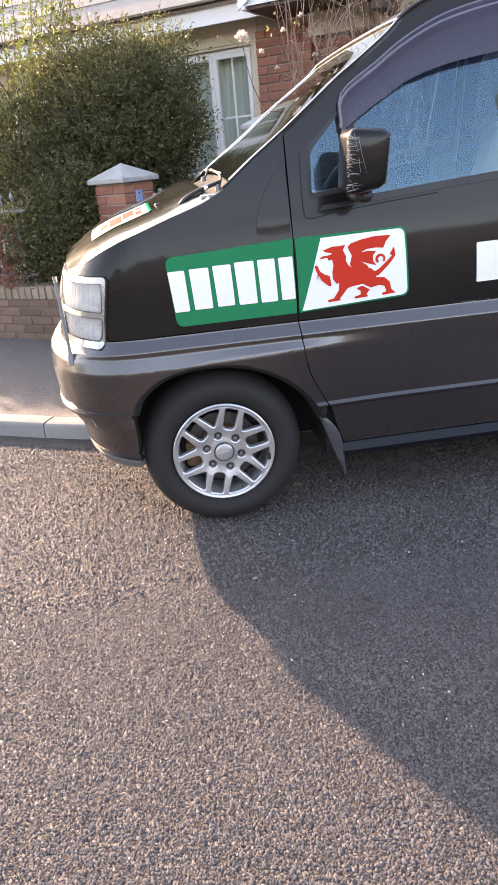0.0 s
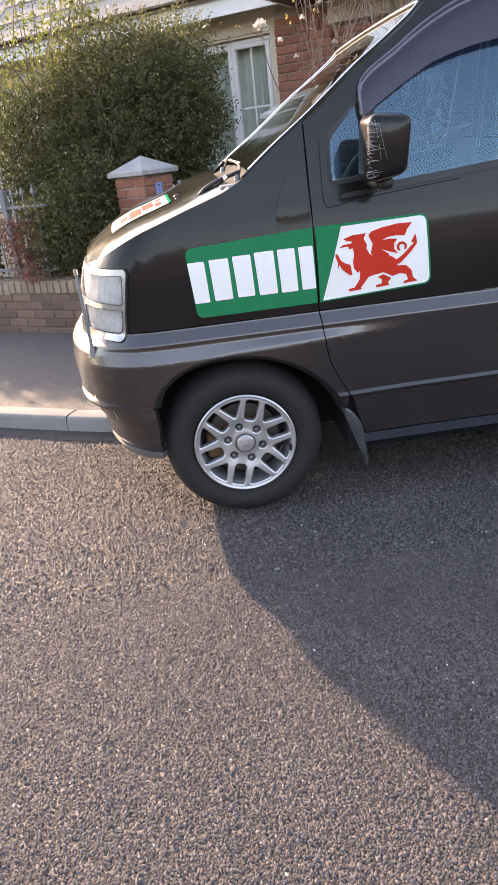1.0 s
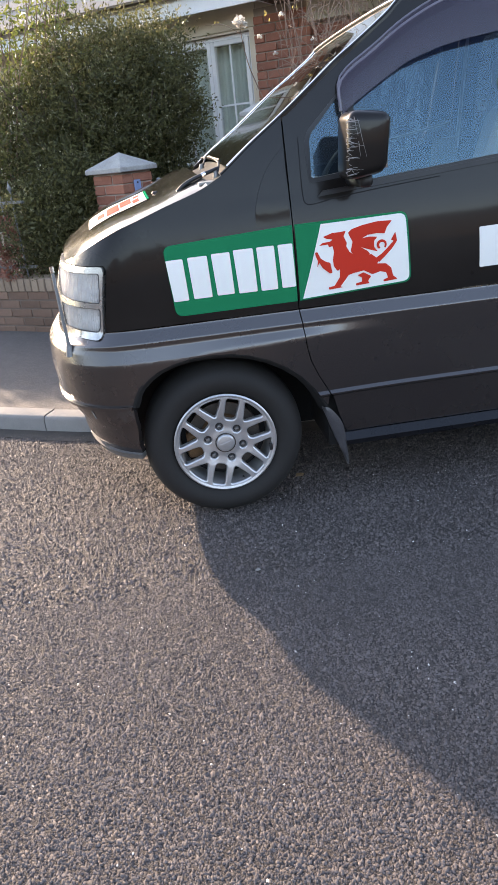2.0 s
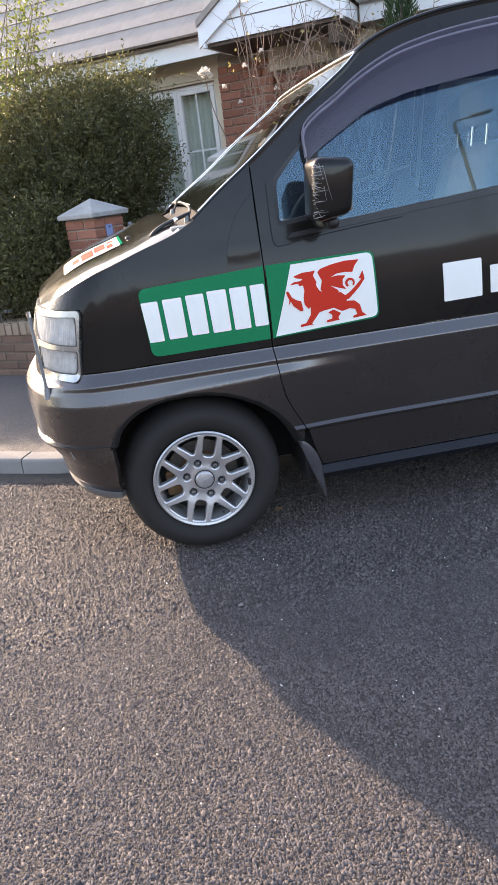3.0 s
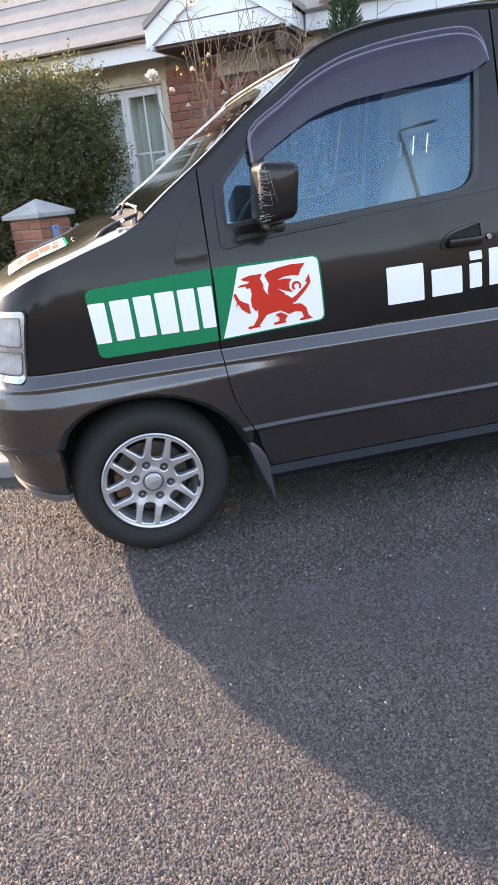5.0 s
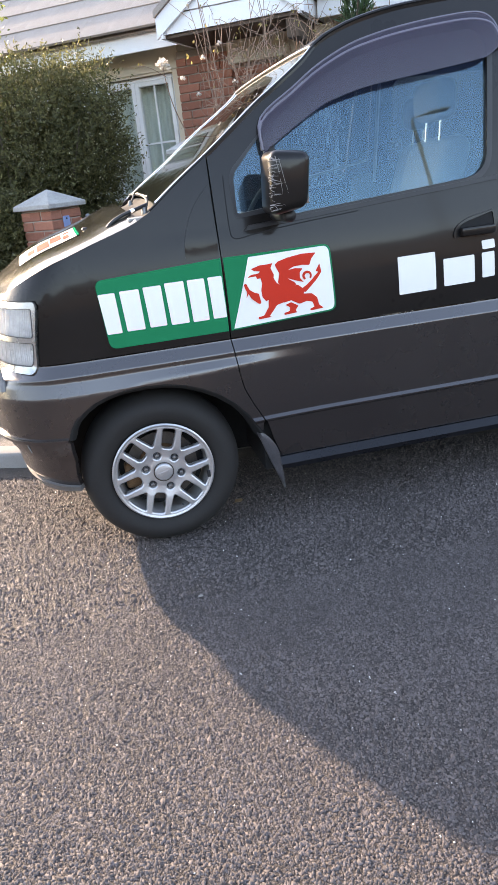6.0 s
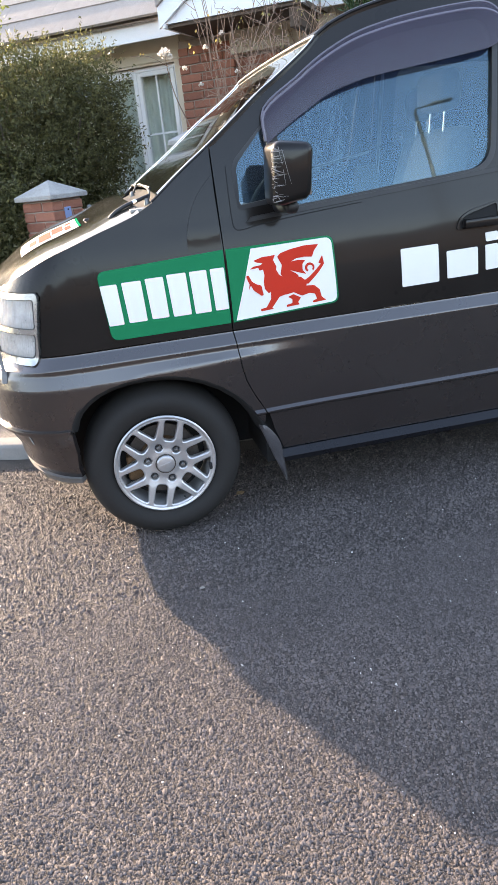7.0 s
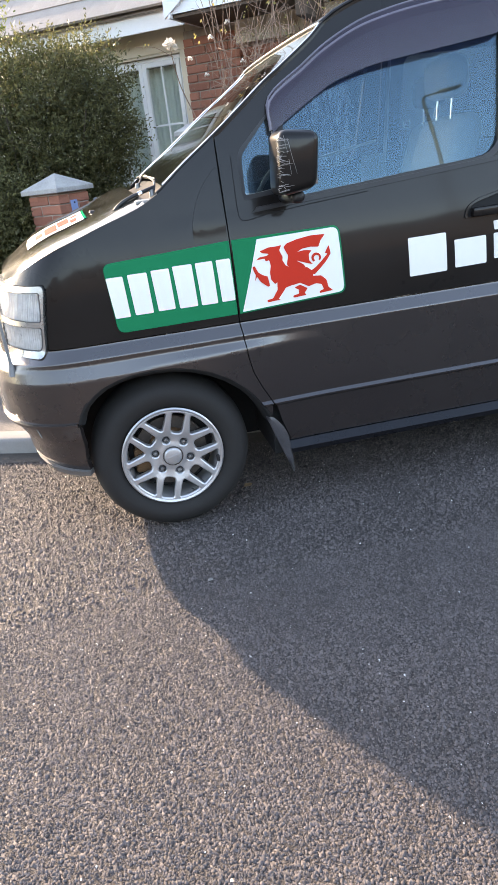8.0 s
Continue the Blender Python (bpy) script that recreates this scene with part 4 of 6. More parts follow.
GLASS = round_poly([(0.580, 1.254), (1.468, 1.318), (1.522, 1.80), (1.475, 1.868), (1.175, 1.850), (0.94, 1.805), (0.74, 1.705), (0.590, 1.590)],
                   [0.012, 0.10, 0.05, 0.05, 0.1, 0.1, 0.08, 0.02], 6)
QUARTER = round_poly([(0.420, 1.283), (0.552, 1.295), (0.566, 1.562), (0.545, 1.553), (0.420, 1.432)], [0.012, 0.008, 0.01, 0.02, 0.03], 4)
doors = pair("front_door", lambda: panel([skin_out], du=0.08), BLACK, (van, van), "glossy black front door reflecting the sky")
pair("window_frame", lambda: panel([frame_out, GLASS, QUARTER], out=0.0, thick=0.025), BLACK, doors, "black door frame round the glass")
LOWD = [(0.3408, 0.834), (DX1, 0.834), (DX1, 0.3035), (0.505, 0.3035), (0.47, 0.40), (0.452, 0.47), (0.440, 0.49)] + [(x + 0.002, z) for x, z in SEAM_LOW[::-1][1:-1]]
pair("lower_cladding", lambda: panel([LOWD], du=0.03), GREY, doors, "grey-brown lower door with a pale crease")


# near glass carries the sky's blue in its reflection colour
panes = pair("window", lambda: panel([ring_inset(GLASS, -0.008)], out=-0.014, thick=0.003, du=0.1), SIDEGLASS, doors, "side window, the near pane's reflection coloured sky blue", smooth=60)
panes[1].data.materials[0] = FARGLASS
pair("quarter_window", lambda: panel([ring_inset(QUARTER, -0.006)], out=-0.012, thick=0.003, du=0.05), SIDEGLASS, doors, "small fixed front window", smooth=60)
pair("window_seal", lambda: panel([ring_inset(GLASS, -0.010), ring_inset(GLASS, 0.014)], out=0.001, thick=0.02), TRIM, doors, "black rubber seal")
pair("quarter_seal", lambda: panel([ring_inset(QUARTER, -0.010), ring_inset(QUARTER, 0.008)], out=0.001, thick=0.02), TRIM, doors)
pair("belt_moulding", lambda: panel([[(0.44, belt_z(0.44) - 0.004), (DX1, belt_z(DX1) - 0.004), (DX1, belt_z(DX1) + 0.012), (0.60, belt_z(0.60) + 0.012), (0.46, 1.246)]], out=0.006, thick=0.012, zs=[1.27, 1.29]), TRIM, doors, "black belt moulding")
pair("seam", lambda: panel([[(x - 0.008, z) for x, z in SEAM] + [(x + 0.008, z) for x, z in SEAM[::-1]]], out=-0.018, thick=0.01), DARK, (van, van))
pair("seam", lambda: panel([[(x - 0.008, z) for x, z in SEAM_LOW] + [(x + 0.008, z) for x, z in SEAM_LOW[::-1]]], out=-0.02, thick=0.01), DARK, (van, van))
# groove round the foot of the small window: a dark tube paints its shade
pair("groove", lambda: tube(spline([skin(u, z, -0.0006) for u, z in ((0.389, 1.43), (0.386, 1.30), (0.387, 1.235), (0.394, 1.211), (0.418, 1.204), (0.50, 1.216), (0.66, 1.232), (0.90, 1.250))], 5), 0.0020, 6), DARK, doors)


# raised field pressed into the wing beside the pillar, fading out downwards
def pressed(u, z, out=0.0):
    return skin(u, z, out * smooth01((z - 1.14) / 0.10))


FIELD_EDGE = round_poly([(0.332, 1.148), (0.333, 1.404), (0.318, 1.395), (0.262, 1.338), (0.226, 1.268), (0.207, 1.20), (0.206, 1.148)], [0, 0.004, 0.02, 0.05, 0.05, 0.03, 0])
pair("wing_field", lambda: panel([FIELD_EDGE], out=0.0050, thick=0.007, du=0.04, zs=[1.16, 1.18, 1.20, 1.22, 1.25, 1.30], mapped=pressed), BLACK, wings, "raised field of the wing", bevel=0.0025)
# wind deflectors over the windows
V_OUT = [(0.549, 1.500), (0.560, 1.612), (0.696, 1.704), (0.806, 1.774), (0.938, 1.834), (1.056, 1.866), (1.175, 1.888), (1.318, 1.906), (1.463, 1.915), (1.528, 1.892), (1.558, 1.840), (1.564, 1.785)]
V_IN = [(0.571, 1.499), (0.574, 1.506), (0.667, 1.563), (0.74, 1.604), (0.812, 1.640), (0.906, 1.668), (0.999, 1.687), (1.14, 1.705), (1.284, 1.723), (1.462, 1.747), (1.506, 1.762), (1.54, 1.783)]


def deflector():
    outer = spline([(x, z, 0) for x, z in V_OUT], 4)
    inner = spline([(x, z, 0) for x, z in V_IN], 4)
    bm = bmesh.new()
    rows = []
    for a, b in zip(outer, inner):
        row = []
        for f, off in ((0.0, 0.002), (0.015, 0.016), (0.06, 0.022), (0.12, 0.021), (0.16, 0.026), (0.4, 0.029), (0.7, 0.031), (1.0, 0.030)):
            q = a.lerp(b, f)
            row.append(bm.verts.new(skin(q.x, q.y, off)))
        rows.append(row)
    for a, b in zip(rows, rows[1:]):
        for j in range(len(a) - 1):
            bm.faces.new((a[j], a[j + 1], b[j + 1], b[j]))
    bmesh.ops.recalc_face_normals(bm, faces=bm.faces[:])
    bmesh.ops.solidify(bm, geom=bm.faces[:], thickness=0.003)
    return bm


pair("wind_deflector", deflector, SMOKE, doors, "smoked plastic wind deflector", smooth=50)
# pale tubes paint the bright lines along the deflector's ridge and edge
pair("deflector_ridge", lambda: tube([skin(q.x, q.y, 0.0175) for q in [a.lerp(b, 0.14) for a, b in zip(spline([(x, z, 0) for x, z in V_OUT], 4), spline([(x, z, 0) for x, z in V_IN], 4))]], 0.007, 8), EDGEM, doors, "paler ridge of the deflector, its highlight put into the colour")
pair("deflector_edge", lambda: tube([skin(p.x, p.y, 0.012) for p in spline([(x, z, 0) for x, z in V_OUT], 4)], 0.0042, 6), EDGEM, doors)
# handles
HND = round_poly([(1.283, 1.100), (1.302, 1.148), (1.355, 1.174), (1.478, 1.196), (1.486, 1.112), (1.468, 1.096)], [0.02, 0.02, 0.02, 0.012, 0.02, 0.015])
HIN = ring_inset(HND, 0.014)
pair("handle_surround", lambda: panel([HND, HIN], out=0.006, thick=0.012, zs=[]), BLACK, doors, "glossy handle surround", bevel=0.002)
# dark sheet on the flat skin; the hollow's shade is its colour
pair("handle_recess", lambda: panel([ring_inset(HND, 0.008)], out=0.0012, thick=0.003, zs=[]), DARK, doors)
pair("handle", lambda: rounded((1.312, -0.010, 1.105), (1.462, 0.02, 1.140), 0.008), BLACK, doors, "glossy black pull handle")
pair("lock", lambda: turned([(0.001, -0.004), (0.010, -0.004), (0.013, 0.0), (0.013, 0.03)], 16, "y", centre=(1.504, 0.018, 1.129)), CHROME, doors, "round bright lock")

# side mirrors
def mirror_shell():
    bm = rounded((0.491, -0.200, 1.288), (0.638, -0.030, 1.490), 0.034, 4)
    for v in bm.verts:
        f = (v.co.z - 1.278) / 0.214
        v.co.x += 0.012 * f - 0.02 * (1 - f) * smooth01((v.co.x - 0.55) / 0.1) * 0.5
        v.co.z += 0.018 * ((v.co.x - 0.55) / 0.1) * (1 - f) * 0.9 - 0.012 * f * ((v.co.x - 0.55) / 0.1)
    return bm


mirrors = pair("side_mirror", mirror_shell, BLACK, (van, van), "glossy black door mirror with a badly scraped housing", smooth=60)
pair("mount", lambda: rounded((0.548, -0.13, 1.252), (0.600, 0.075, 1.294), 0.017, 3), TRIM, mirrors, "black mirror foot")
pair("mirror_glass", lambda: rounded((0.626, -0.17, 1.31), (0.636, -0.05, 1.46), 0.003), CHROME, mirrors, "mirror glass")
srnd = random.Random(5)


def on_mirror(s, z):
    """A place on the housing's outer face: s runs from its front edge round the corner and backwards."""
    r, x0, y0 = 0.0345, 0.525, -0.166
    if s < 0.054:
        a = s / r
        p = Vector((x0 - r * math.cos(a), y0 - r * math.sin(a), z))
    else:
        p = Vector((x0 + s - 0.054, y0 - r, z))
    f = (z - 1.278) / 0.214
    p.x += 0.012 * f
    p.z += (0.0162 * (1 - f) - 0.012 * f) * (p.x - 0.55) / 0.1
    return p


for i in range(64):
    zc = srnd.uniform(1.305, 1.470)
    s0 = abs(srnd.gauss(0.0, 0.018))
    ln = srnd.choice((0.008, 0.012, 0.020, 0.032)) * srnd.uniform(0.7, 1.3)
    dz = srnd.gauss(-0.002, 0.005)
    part("scrape", tube([on_mirror(s0 + ln * f, zc + dz * f) for f in (0, 0.33, 0.66, 1)], srnd.choice((0.0006, 0.0008, 0.0012, 0.0016)), 5, r2=0.0004), SCRAPE, mirrors[0], "pale scrape")
for s0, z0, s1, z1 in ((0.048, 1.462, 0.080, 1.350), (0.036, 1.47, 0.050, 1.415), (0.020, 1.325, 0.070, 1.314), (0.052, 1.40, 0.060, 1.352)):
    part("scrape", tube([on_mirror(s0 + (s1 - s0) * f, z0 + (z1 - z0) * f + 0.002 * math.sin(9 * f)) for f in np.linspace(0, 1, 6)], 0.0009, 5, r2=0.0003), SCRAPE, mirrors[0], "long pale scrape")

# rear sides
RX = 3.74
rear_top = [(x, z - 0.010) for x, z in top_pts if 1.62 <= x <= 3.70]
REARW = 2.9
rear_out = [(DX1 + 0.008, 0.846), (RX, 0.846), (RX + 0.02, 1.30), (3.72, 1.80)] + rear_top[::-1] + [(DX1 + 0.008, 1.974)]
R1 = round_poly([(1.74, 1.345), (2.60, 1.375), (2.60, 1.85), (1.74, 1.85)], 0.06)
R2 = round_poly([(2.72, 1.38), (3.55, 1.40), (3.48, 1.83), (2.72, 1.85)], 0.06)
rears = pair("rear_side", lambda: panel([rear_out, R1, R2], du=0.16), BLACK, (van, van), "black sliding door and rear side")
for ring in (R1, R2):
    pair("rear_window", lambda: panel([ring_inset(ring, -0.01)], out=-0.012, thick=0.003, du=0.2), PRIVACY, rears, "dark rear window", smooth=60)
arch2 = [(REARW + 0.40 * math.cos(a), 0.33 + 0.385 * math.sin(a)) for a in np.linspace(math.pi, 0, 18)]
low_rear = [(DX1 + 0.008, 0.842), (RX, 0.842), (RX, 0.40), (REARW + 0.40, 0.34)] + arch2[::-1][1:-1] + [(REARW - 0.40, 0.3035), (DX1 + 0.008, 0.3035)]
pair("rear_cladding", lambda: panel([low_rear], du=0.12), GREY, rears)
SILL = [(0.49, 0.300), (REARW - 0.41, 0.300), (REARW - 0.41, 0.236), (0.50, 0.236)]
pair("sill", lambda: panel([SILL], thick=0.03, du=0.15), SILLM, (van, van), "dark sill with a dull upper face")
rear = part("tailgate", box((3.70, 0.06, 0.33), (3.78, VW - 0.06, 1.28)), BLACK, van, "black tailgate", bevel=0.02)
part("rear_screen", box((3.70, 0.16, 1.28), (3.74, VW - 0.16, 1.88)), PRIVACY, rear)

# wheels
def tyre_mesh():
    prof = [(0.198, 0.055), (0.206, 0.040), (0.225, 0.024), (0.255, 0.013), (0.279, 0.016), (0.298, 0.028), (0.312, 0.046), (0.322, 0.068), (0.3275, 0.090),
            (0.330, 0.118), (0.330, 0.16), (0.3285, 0.185), (0.315, 0.21), (0.27, 0.225), (0.21, 0.21), (0.198, 0.18)]
    return turned(prof, 72, "y", closed=True)


def rim_mesh():
    bm = turned([(0.2085, 0.030), (0.2095, 0.022), (0.204, 0.018), (0.196, 0.021), (0.191, 0.034), (0.184, 0.05), (0.178, 0.13), (0.19, 0.20)], 64, "y")
    return bm


def spokes_mesh():
    """The wheel's face: a dished plate with six narrow rounded slots and six wider windows between them."""
    loops = [[(0.199 * math.cos(a), 0.199 * math.sin(a)) for a in np.linspace(0, 2 * math.pi, 73)[:-1]]]
    for k in range(6):
        b = radians(74.5) + k * math.pi / 3
        c, s = math.cos(b), math.sin(b)
        def rot(r, o):
            return (c * r - s * o, s * r + c * o)
        w = 0.0255
        loops.append(round_poly([rot(0.098, -w * 0.92), rot(0.186, -w * 1.05), rot(0.186, w * 1.05), rot(0.098, w * 0.92)], [0.018, 0.012, 0.012, 0.018], 5))
        o = 0.0500
        a1, a2 = b + math.asin(o / 0.187), b + math.pi / 3 - math.asin(o / 0.187)
        am = b + math.pi / 6
        tri = [(0.112 * math.cos(am), 0.112 * math.sin(am))] + [(0.187 * math.cos(a), 0.187 * math.sin(a)) for a in np.linspace(a1, a2, 5)]
        loops.append(round_poly(tri, [0.014, 0.010, 0, 0, 0, 0.010], 5))
    for k in range(6):
        a = math.pi / 3 * k + radians(44.5)
        loops.append([(0.0725 * math.cos(a) + 0.0155 * math.cos(q), 0.0725 * math.sin(a) + 0.0155 * math.sin(q)) for q in np.linspace(0, 2 * math.pi, 15)[:-1]])
    bm = bmesh.new()
    edges = []
    for loop in loops:
        vs = [bm.verts.new((x, 0, z)) for x, z in loop]
        edges += [bm.edges.new((vs[i], vs[(i + 1) % len(vs)])) for i in range(len(vs))]
    bmesh.ops.triangle_fill(bm, use_beauty=True, use_dissolve=False, edges=edges)
    bmesh.ops.recalc_face_normals(bm, faces=bm.faces[:])
    back = bmesh.ops.extrude_face_region(bm, geom=bm.faces[:])["geom"]
    for v in [g for g in back if isinstance(g, bmesh.types.BMVert)]:
        v.co.y += 0.034
    for v in bm.verts:
        r = math.hypot(v.co.x, v.co.z)
        v.co.y += 0.029 - 0.006 * smooth01((r - 0.06) / 0.12) + 0.006 * smooth01((r - 0.045) / 0.02) * smooth01((0.115 - r) / 0.03)
    return bm


def wheel(x, y, parent, flip=False):
    w = part("wheel", tyre_mesh(), RUBBER, van, "dull black tyre on a silver alloy wheel", smooth=40)
    w.matrix_basis = pose(x, y, 0.33, 0, 0, 180 if flip else 0)
    part("rim", rim_mesh(), ALLOY, w, "silver rim with a chipped edge", smooth=40)
    part("spokes", spokes_mesh(), ALLOY, w, "silver branching spokes", smooth=30, bevel=0.0055)
    part("centre_cap", turned([(0.0005, 0.0165), (0.024, 0.017), (0.032, 0.019), (0.0365, 0.0235), (0.038, 0.034)], 40, "y"), ALLOY, w, "round centre cap", smooth=25)
    # solid dark ring; the shade of the gap is in its colour
    part("cap_ring", turned([(0.0400 + 0.0022 * math.cos(a), 0.0275 + 0.0022 * math.sin(a)) for a in np.linspace(0, 2 * math.pi, 7)[:-1]], 32, "y", closed=True), DISC, w, "dark ring painting the shaded groove round the cap")
    part("cap_mark", rounded((-0.024, 0.0155, -0.005), (0.024, 0.0185, 0.005), 0.001, 1, m=Matrix.Rotation(radians(-14), 4, "Y")), ALLOY, w, "plain raised mark")
    part("brake_disc", turned([(0.0005, 0.10), (0.15, 0.10), (0.15, 0.125), (0.0005, 0.125)], 40, "y"), DISC, w, "rusty brake disc")
    part("caliper", rounded((-0.155, 0.085, -0.075), (-0.085, 0.14, 0.035), 0.012, 2), RUST, w, "rusty brake caliper", smooth=50)
    part("hub_flange", turned([(0.095, 0.07), (0.10, 0.10), (0.10, 0.13)], 30, "y"), RUST, w, "rust-stained hub")
    part("valve", tube([(0.06, 0.045, -0.172), (0.056, 0.026, -0.160)], 0.004, 8), TRIM, w, "black tyre valve")
    part("drum", turned([(0.178, 0.13), (0.03, 0.135)], 30, "y"), DARK, w)
    for k in range(6):
        a = math.pi / 3 * k + radians(44.5)
        c = (0.0725 * math.cos(a), 0.0, 0.0725 * math.sin(a))
        part("nut_well", turned([(0.0005, 0.050), (0.0165, 0.050), (0.0168, 0.044)], 18, "y", centre=c), WELL, w, "shaded nut pocket")
        part("wheel_nut", turned([(0.0005, 0.029), (0.006, 0.030), (0.0095, 0.034), (0.0105, 0.052)], 6, "y", centre=c), NUT, w, "dull wheel nut")
    return w


wheel(0.0, -0.005, van)
wheel(REARW, -0.005, van)
wheel(0.0, VW + 0.005, van, True)
wheel(REARW, VW + 0.005, van, True)
part("rim_chip", rounded((0.176, 0.008, 0.272), (0.189, 0.020, 0.302), 0.003, 1, m=Matrix.Translation((0.0, 0.004, 0.0))), TRIM, van, "dark chip on the rim")


# mud flaps, underside
def flap():
    """A sheet across the wheel's width with an outer lobe, curved back towards the road."""
    front = spline([(0.397, 0, 0.432), (0.414, 0, 0.383), (0.442, 0, 0.300), (0.472, 0, 0.221), (0.492, 0, 0.163)], 4)
    back = spline([(0.428, 0, 0.428), (0.461, 0, 0.390), (0.487, 0, 0.335), (0.498, 0, 0.244), (0.503, 0, 0.170)], 4)
    bm = bmesh.new()
    rows = []
    for a, b in zip(front, back):
        w = b.x - a.x
        rows.append([bm.verts.new(p) for p in ((b.x, 0.006, b.z), (a.x + w * 0.5, -0.004, (a.z + b.z) / 2), (a.x + 0.006, 0.001, a.z), (a.x + 0.004, 0.008, a.z))])
    for a, b in zip(rows, rows[1:]):
        for j in range(3):
            bm.faces.new((a[j], a[j + 1], b[j + 1], b[j]))
    bmesh.ops.recalc_face_normals(bm, faces=bm.faces[:])
    bmesh.ops.solidify(bm, geom=bm.faces[:], thickness=0.004)
    return bm


flaps = pair("mud_flap", flap, FLAPM, (van, van), "scuffed black mud flap", smooth=50)
part("underbody", box((0.52, 0.12, 0.24), (2.45, VW - 0.12, 0.40)), DARK, van, "black underside", bevel=0.02)
# invented low block that cuts light from the road beneath the floor
part("exhaust_shield", box((0.62, 0.24, 0.150), (2.40, VW - 0.24, 0.26)), DARK, van, "black block added to darken the road under the van", bevel=0.03)
part("chassis", box((-0.46, 0.42, 0.30), (0.52, VW - 0.42, 0.80)), DARK, van)
part("rear_floor", box((2.45, 0.42, 0.34), (3.70, VW - 0.42, 0.60)), DARK, van)
part("splash_guard", box((0.435, 0.05, 0.24), (0.53, 0.45, 0.52)), DARK, van)
part("splash_guard", box((0.435, VW - 0.45, 0.24), (0.53, VW - 0.05, 0.52)), DARK, van)
part("wheelhouse", box((-0.44, 0.40, 0.22), (0.46, 0.44, 0.78)), DARK, van)
part("wheelhouse", box((-0.44, VW - 0.44, 0.22), (0.46, VW - 0.40, 0.78)), DARK, van)
part("subframe", box((0.47, 0.30, 0.20), (0.60, VW - 0.30, 0.45)), DARK, van)
part("axle", tube([(0, 0.2, 0.33), (0, VW - 0.2, 0.33)], 0.035, 10), DARK, van)
part("rear_axle", tube([(REARW, 0.2, 0.33), (REARW, VW - 0.2, 0.33)], 0.045, 10), DARK, van)

# cabin
part("cabin_floor", box((0.50, 0.06, 0.40), (3.70, VW - 0.06, 0.44)), DASH, van, "dark cabin floor")
part("bulkhead", box((0.28, 0.08, 0.76), (0.34, VW - 0.08, 1.28)), DARK, van)
dash = part("dashboard", rounded((0.32, 0.12, 0.95), (0.62, VW - 0.12, 1.27), 0.06, 4), DASH, van, "grey dashboard", smooth=60)
part("steering_wheel", turned([(0.19 + 0.014 * math.cos(a), 0.014 * math.sin(a)) for a in np.linspace(0, 2 * math.pi, 9)[:-1]], 36, "z", closed=True), DASH, van, "dark steering wheel").matrix_basis = pose(0.78, 1.30, 1.18, 0, -62, 0)
lining = part("headlining", top_sheet(0.80, 3.70, 20, -0.93, 0.93, 12, up=-0.03, thick=0.005), SEAT, van, "pale headlining")


def seat(x, y):
    s = part("seat", rounded((-0.42, -0.25, 0.62), (0.06, 0.25, 0.82), 0.06, 3), SEAT, van, "pale grey cloth seat", smooth=60)
    s.matrix_basis = pose(x, y, 0.02)
    bm = rounded((-0.07, -0.25, 0.74), (0.07, 0.25, 1.47), 0.065, 4)
    for v in bm.verts:
        f = (v.co.z - 0.74) / 0.73
        v.co.y *= 1 - 0.28 * f ** 2
        v.co.x += 0.22 * f
    part("backrest", bm, SEAT, s, smooth=60)
    part("headrest", rounded((0.13, -0.125, 1.535), (0.24, 0.125, 1.70), 0.045, 3), SEAT, s, "pale headrest on two steel posts", smooth=60)
    for dy in (-0.065, 0.065):
        part("post", tube([(0.175, dy, 1.44), (0.185, dy, 1.56)], 0.007, 8), CHROME, s, "steel post")
    part("base", box((-0.36, -0.2, 0.44), (0.02, 0.2, 0.63)), DASH, s)
    return s


seat(1.255, 0.47)
seat(1.58, 1.28)
seat(1.80, 0.47)
seat(2.15, 1.28)
part("pillar_trim", tube([(1.63, 1.62, 1.30), (1.655, 1.55, 1.87)], 0.011, 8), SEAT, van, "pale inner pillar trim")
part("door_ledge", tube([(1.20, 1.62, 1.366), (1.58, 1.62, 1.424)], 0.007, 8), SEAT, van, "pale ledge of the far door")
part("belt_guide", tube([(1.735, 1.55, 1.505), (1.735, 1.55, 1.478), (1.765, 1.55, 1.478), (1.765, 1.55, 1.505), (1.735, 1.55, 1.505)], 0.006, 6), WHITEV, van, "white seat-belt guide")
for y in (0.10, VW - 0.10):
    part("centre_pillar", box((1.50, y - 0.03, 0.44), (1.64, y + 0.03, 1.35)), DASH, van)

# signs on the near side: green panel with white bars, white panel with a red emblem
wing, door = wings[0], doors[0]
EP = 0.0032
part("sign_panel", panel([round_poly([(-0.141, 1.120), (-0.124, 0.866), (0.3345, 0.868), (0.3345, 1.143)], [0.03, 0.03, 0, 0])], out=EP, thick=0.002), GREEN, wing, "green sign panel")
part("sign_panel", panel([round_poly([(0.3445, 1.143), (0.3445, 0.868), (0.777, 0.889), (0.767, 1.146)], [0, 0, 0.03, 0.03])], out=EP, thick=0.002), GREEN, door, "green sign panel")
part("sign_field", panel([round_poly([(0.356, 0.874), (0.770, 0.895), (0.760, 1.140), (0.441, 1.134)], [0, 0.026, 0.026, 0])], out=EP + 0.0016, thick=0.002), WHITEV, door, "white field of the sign")
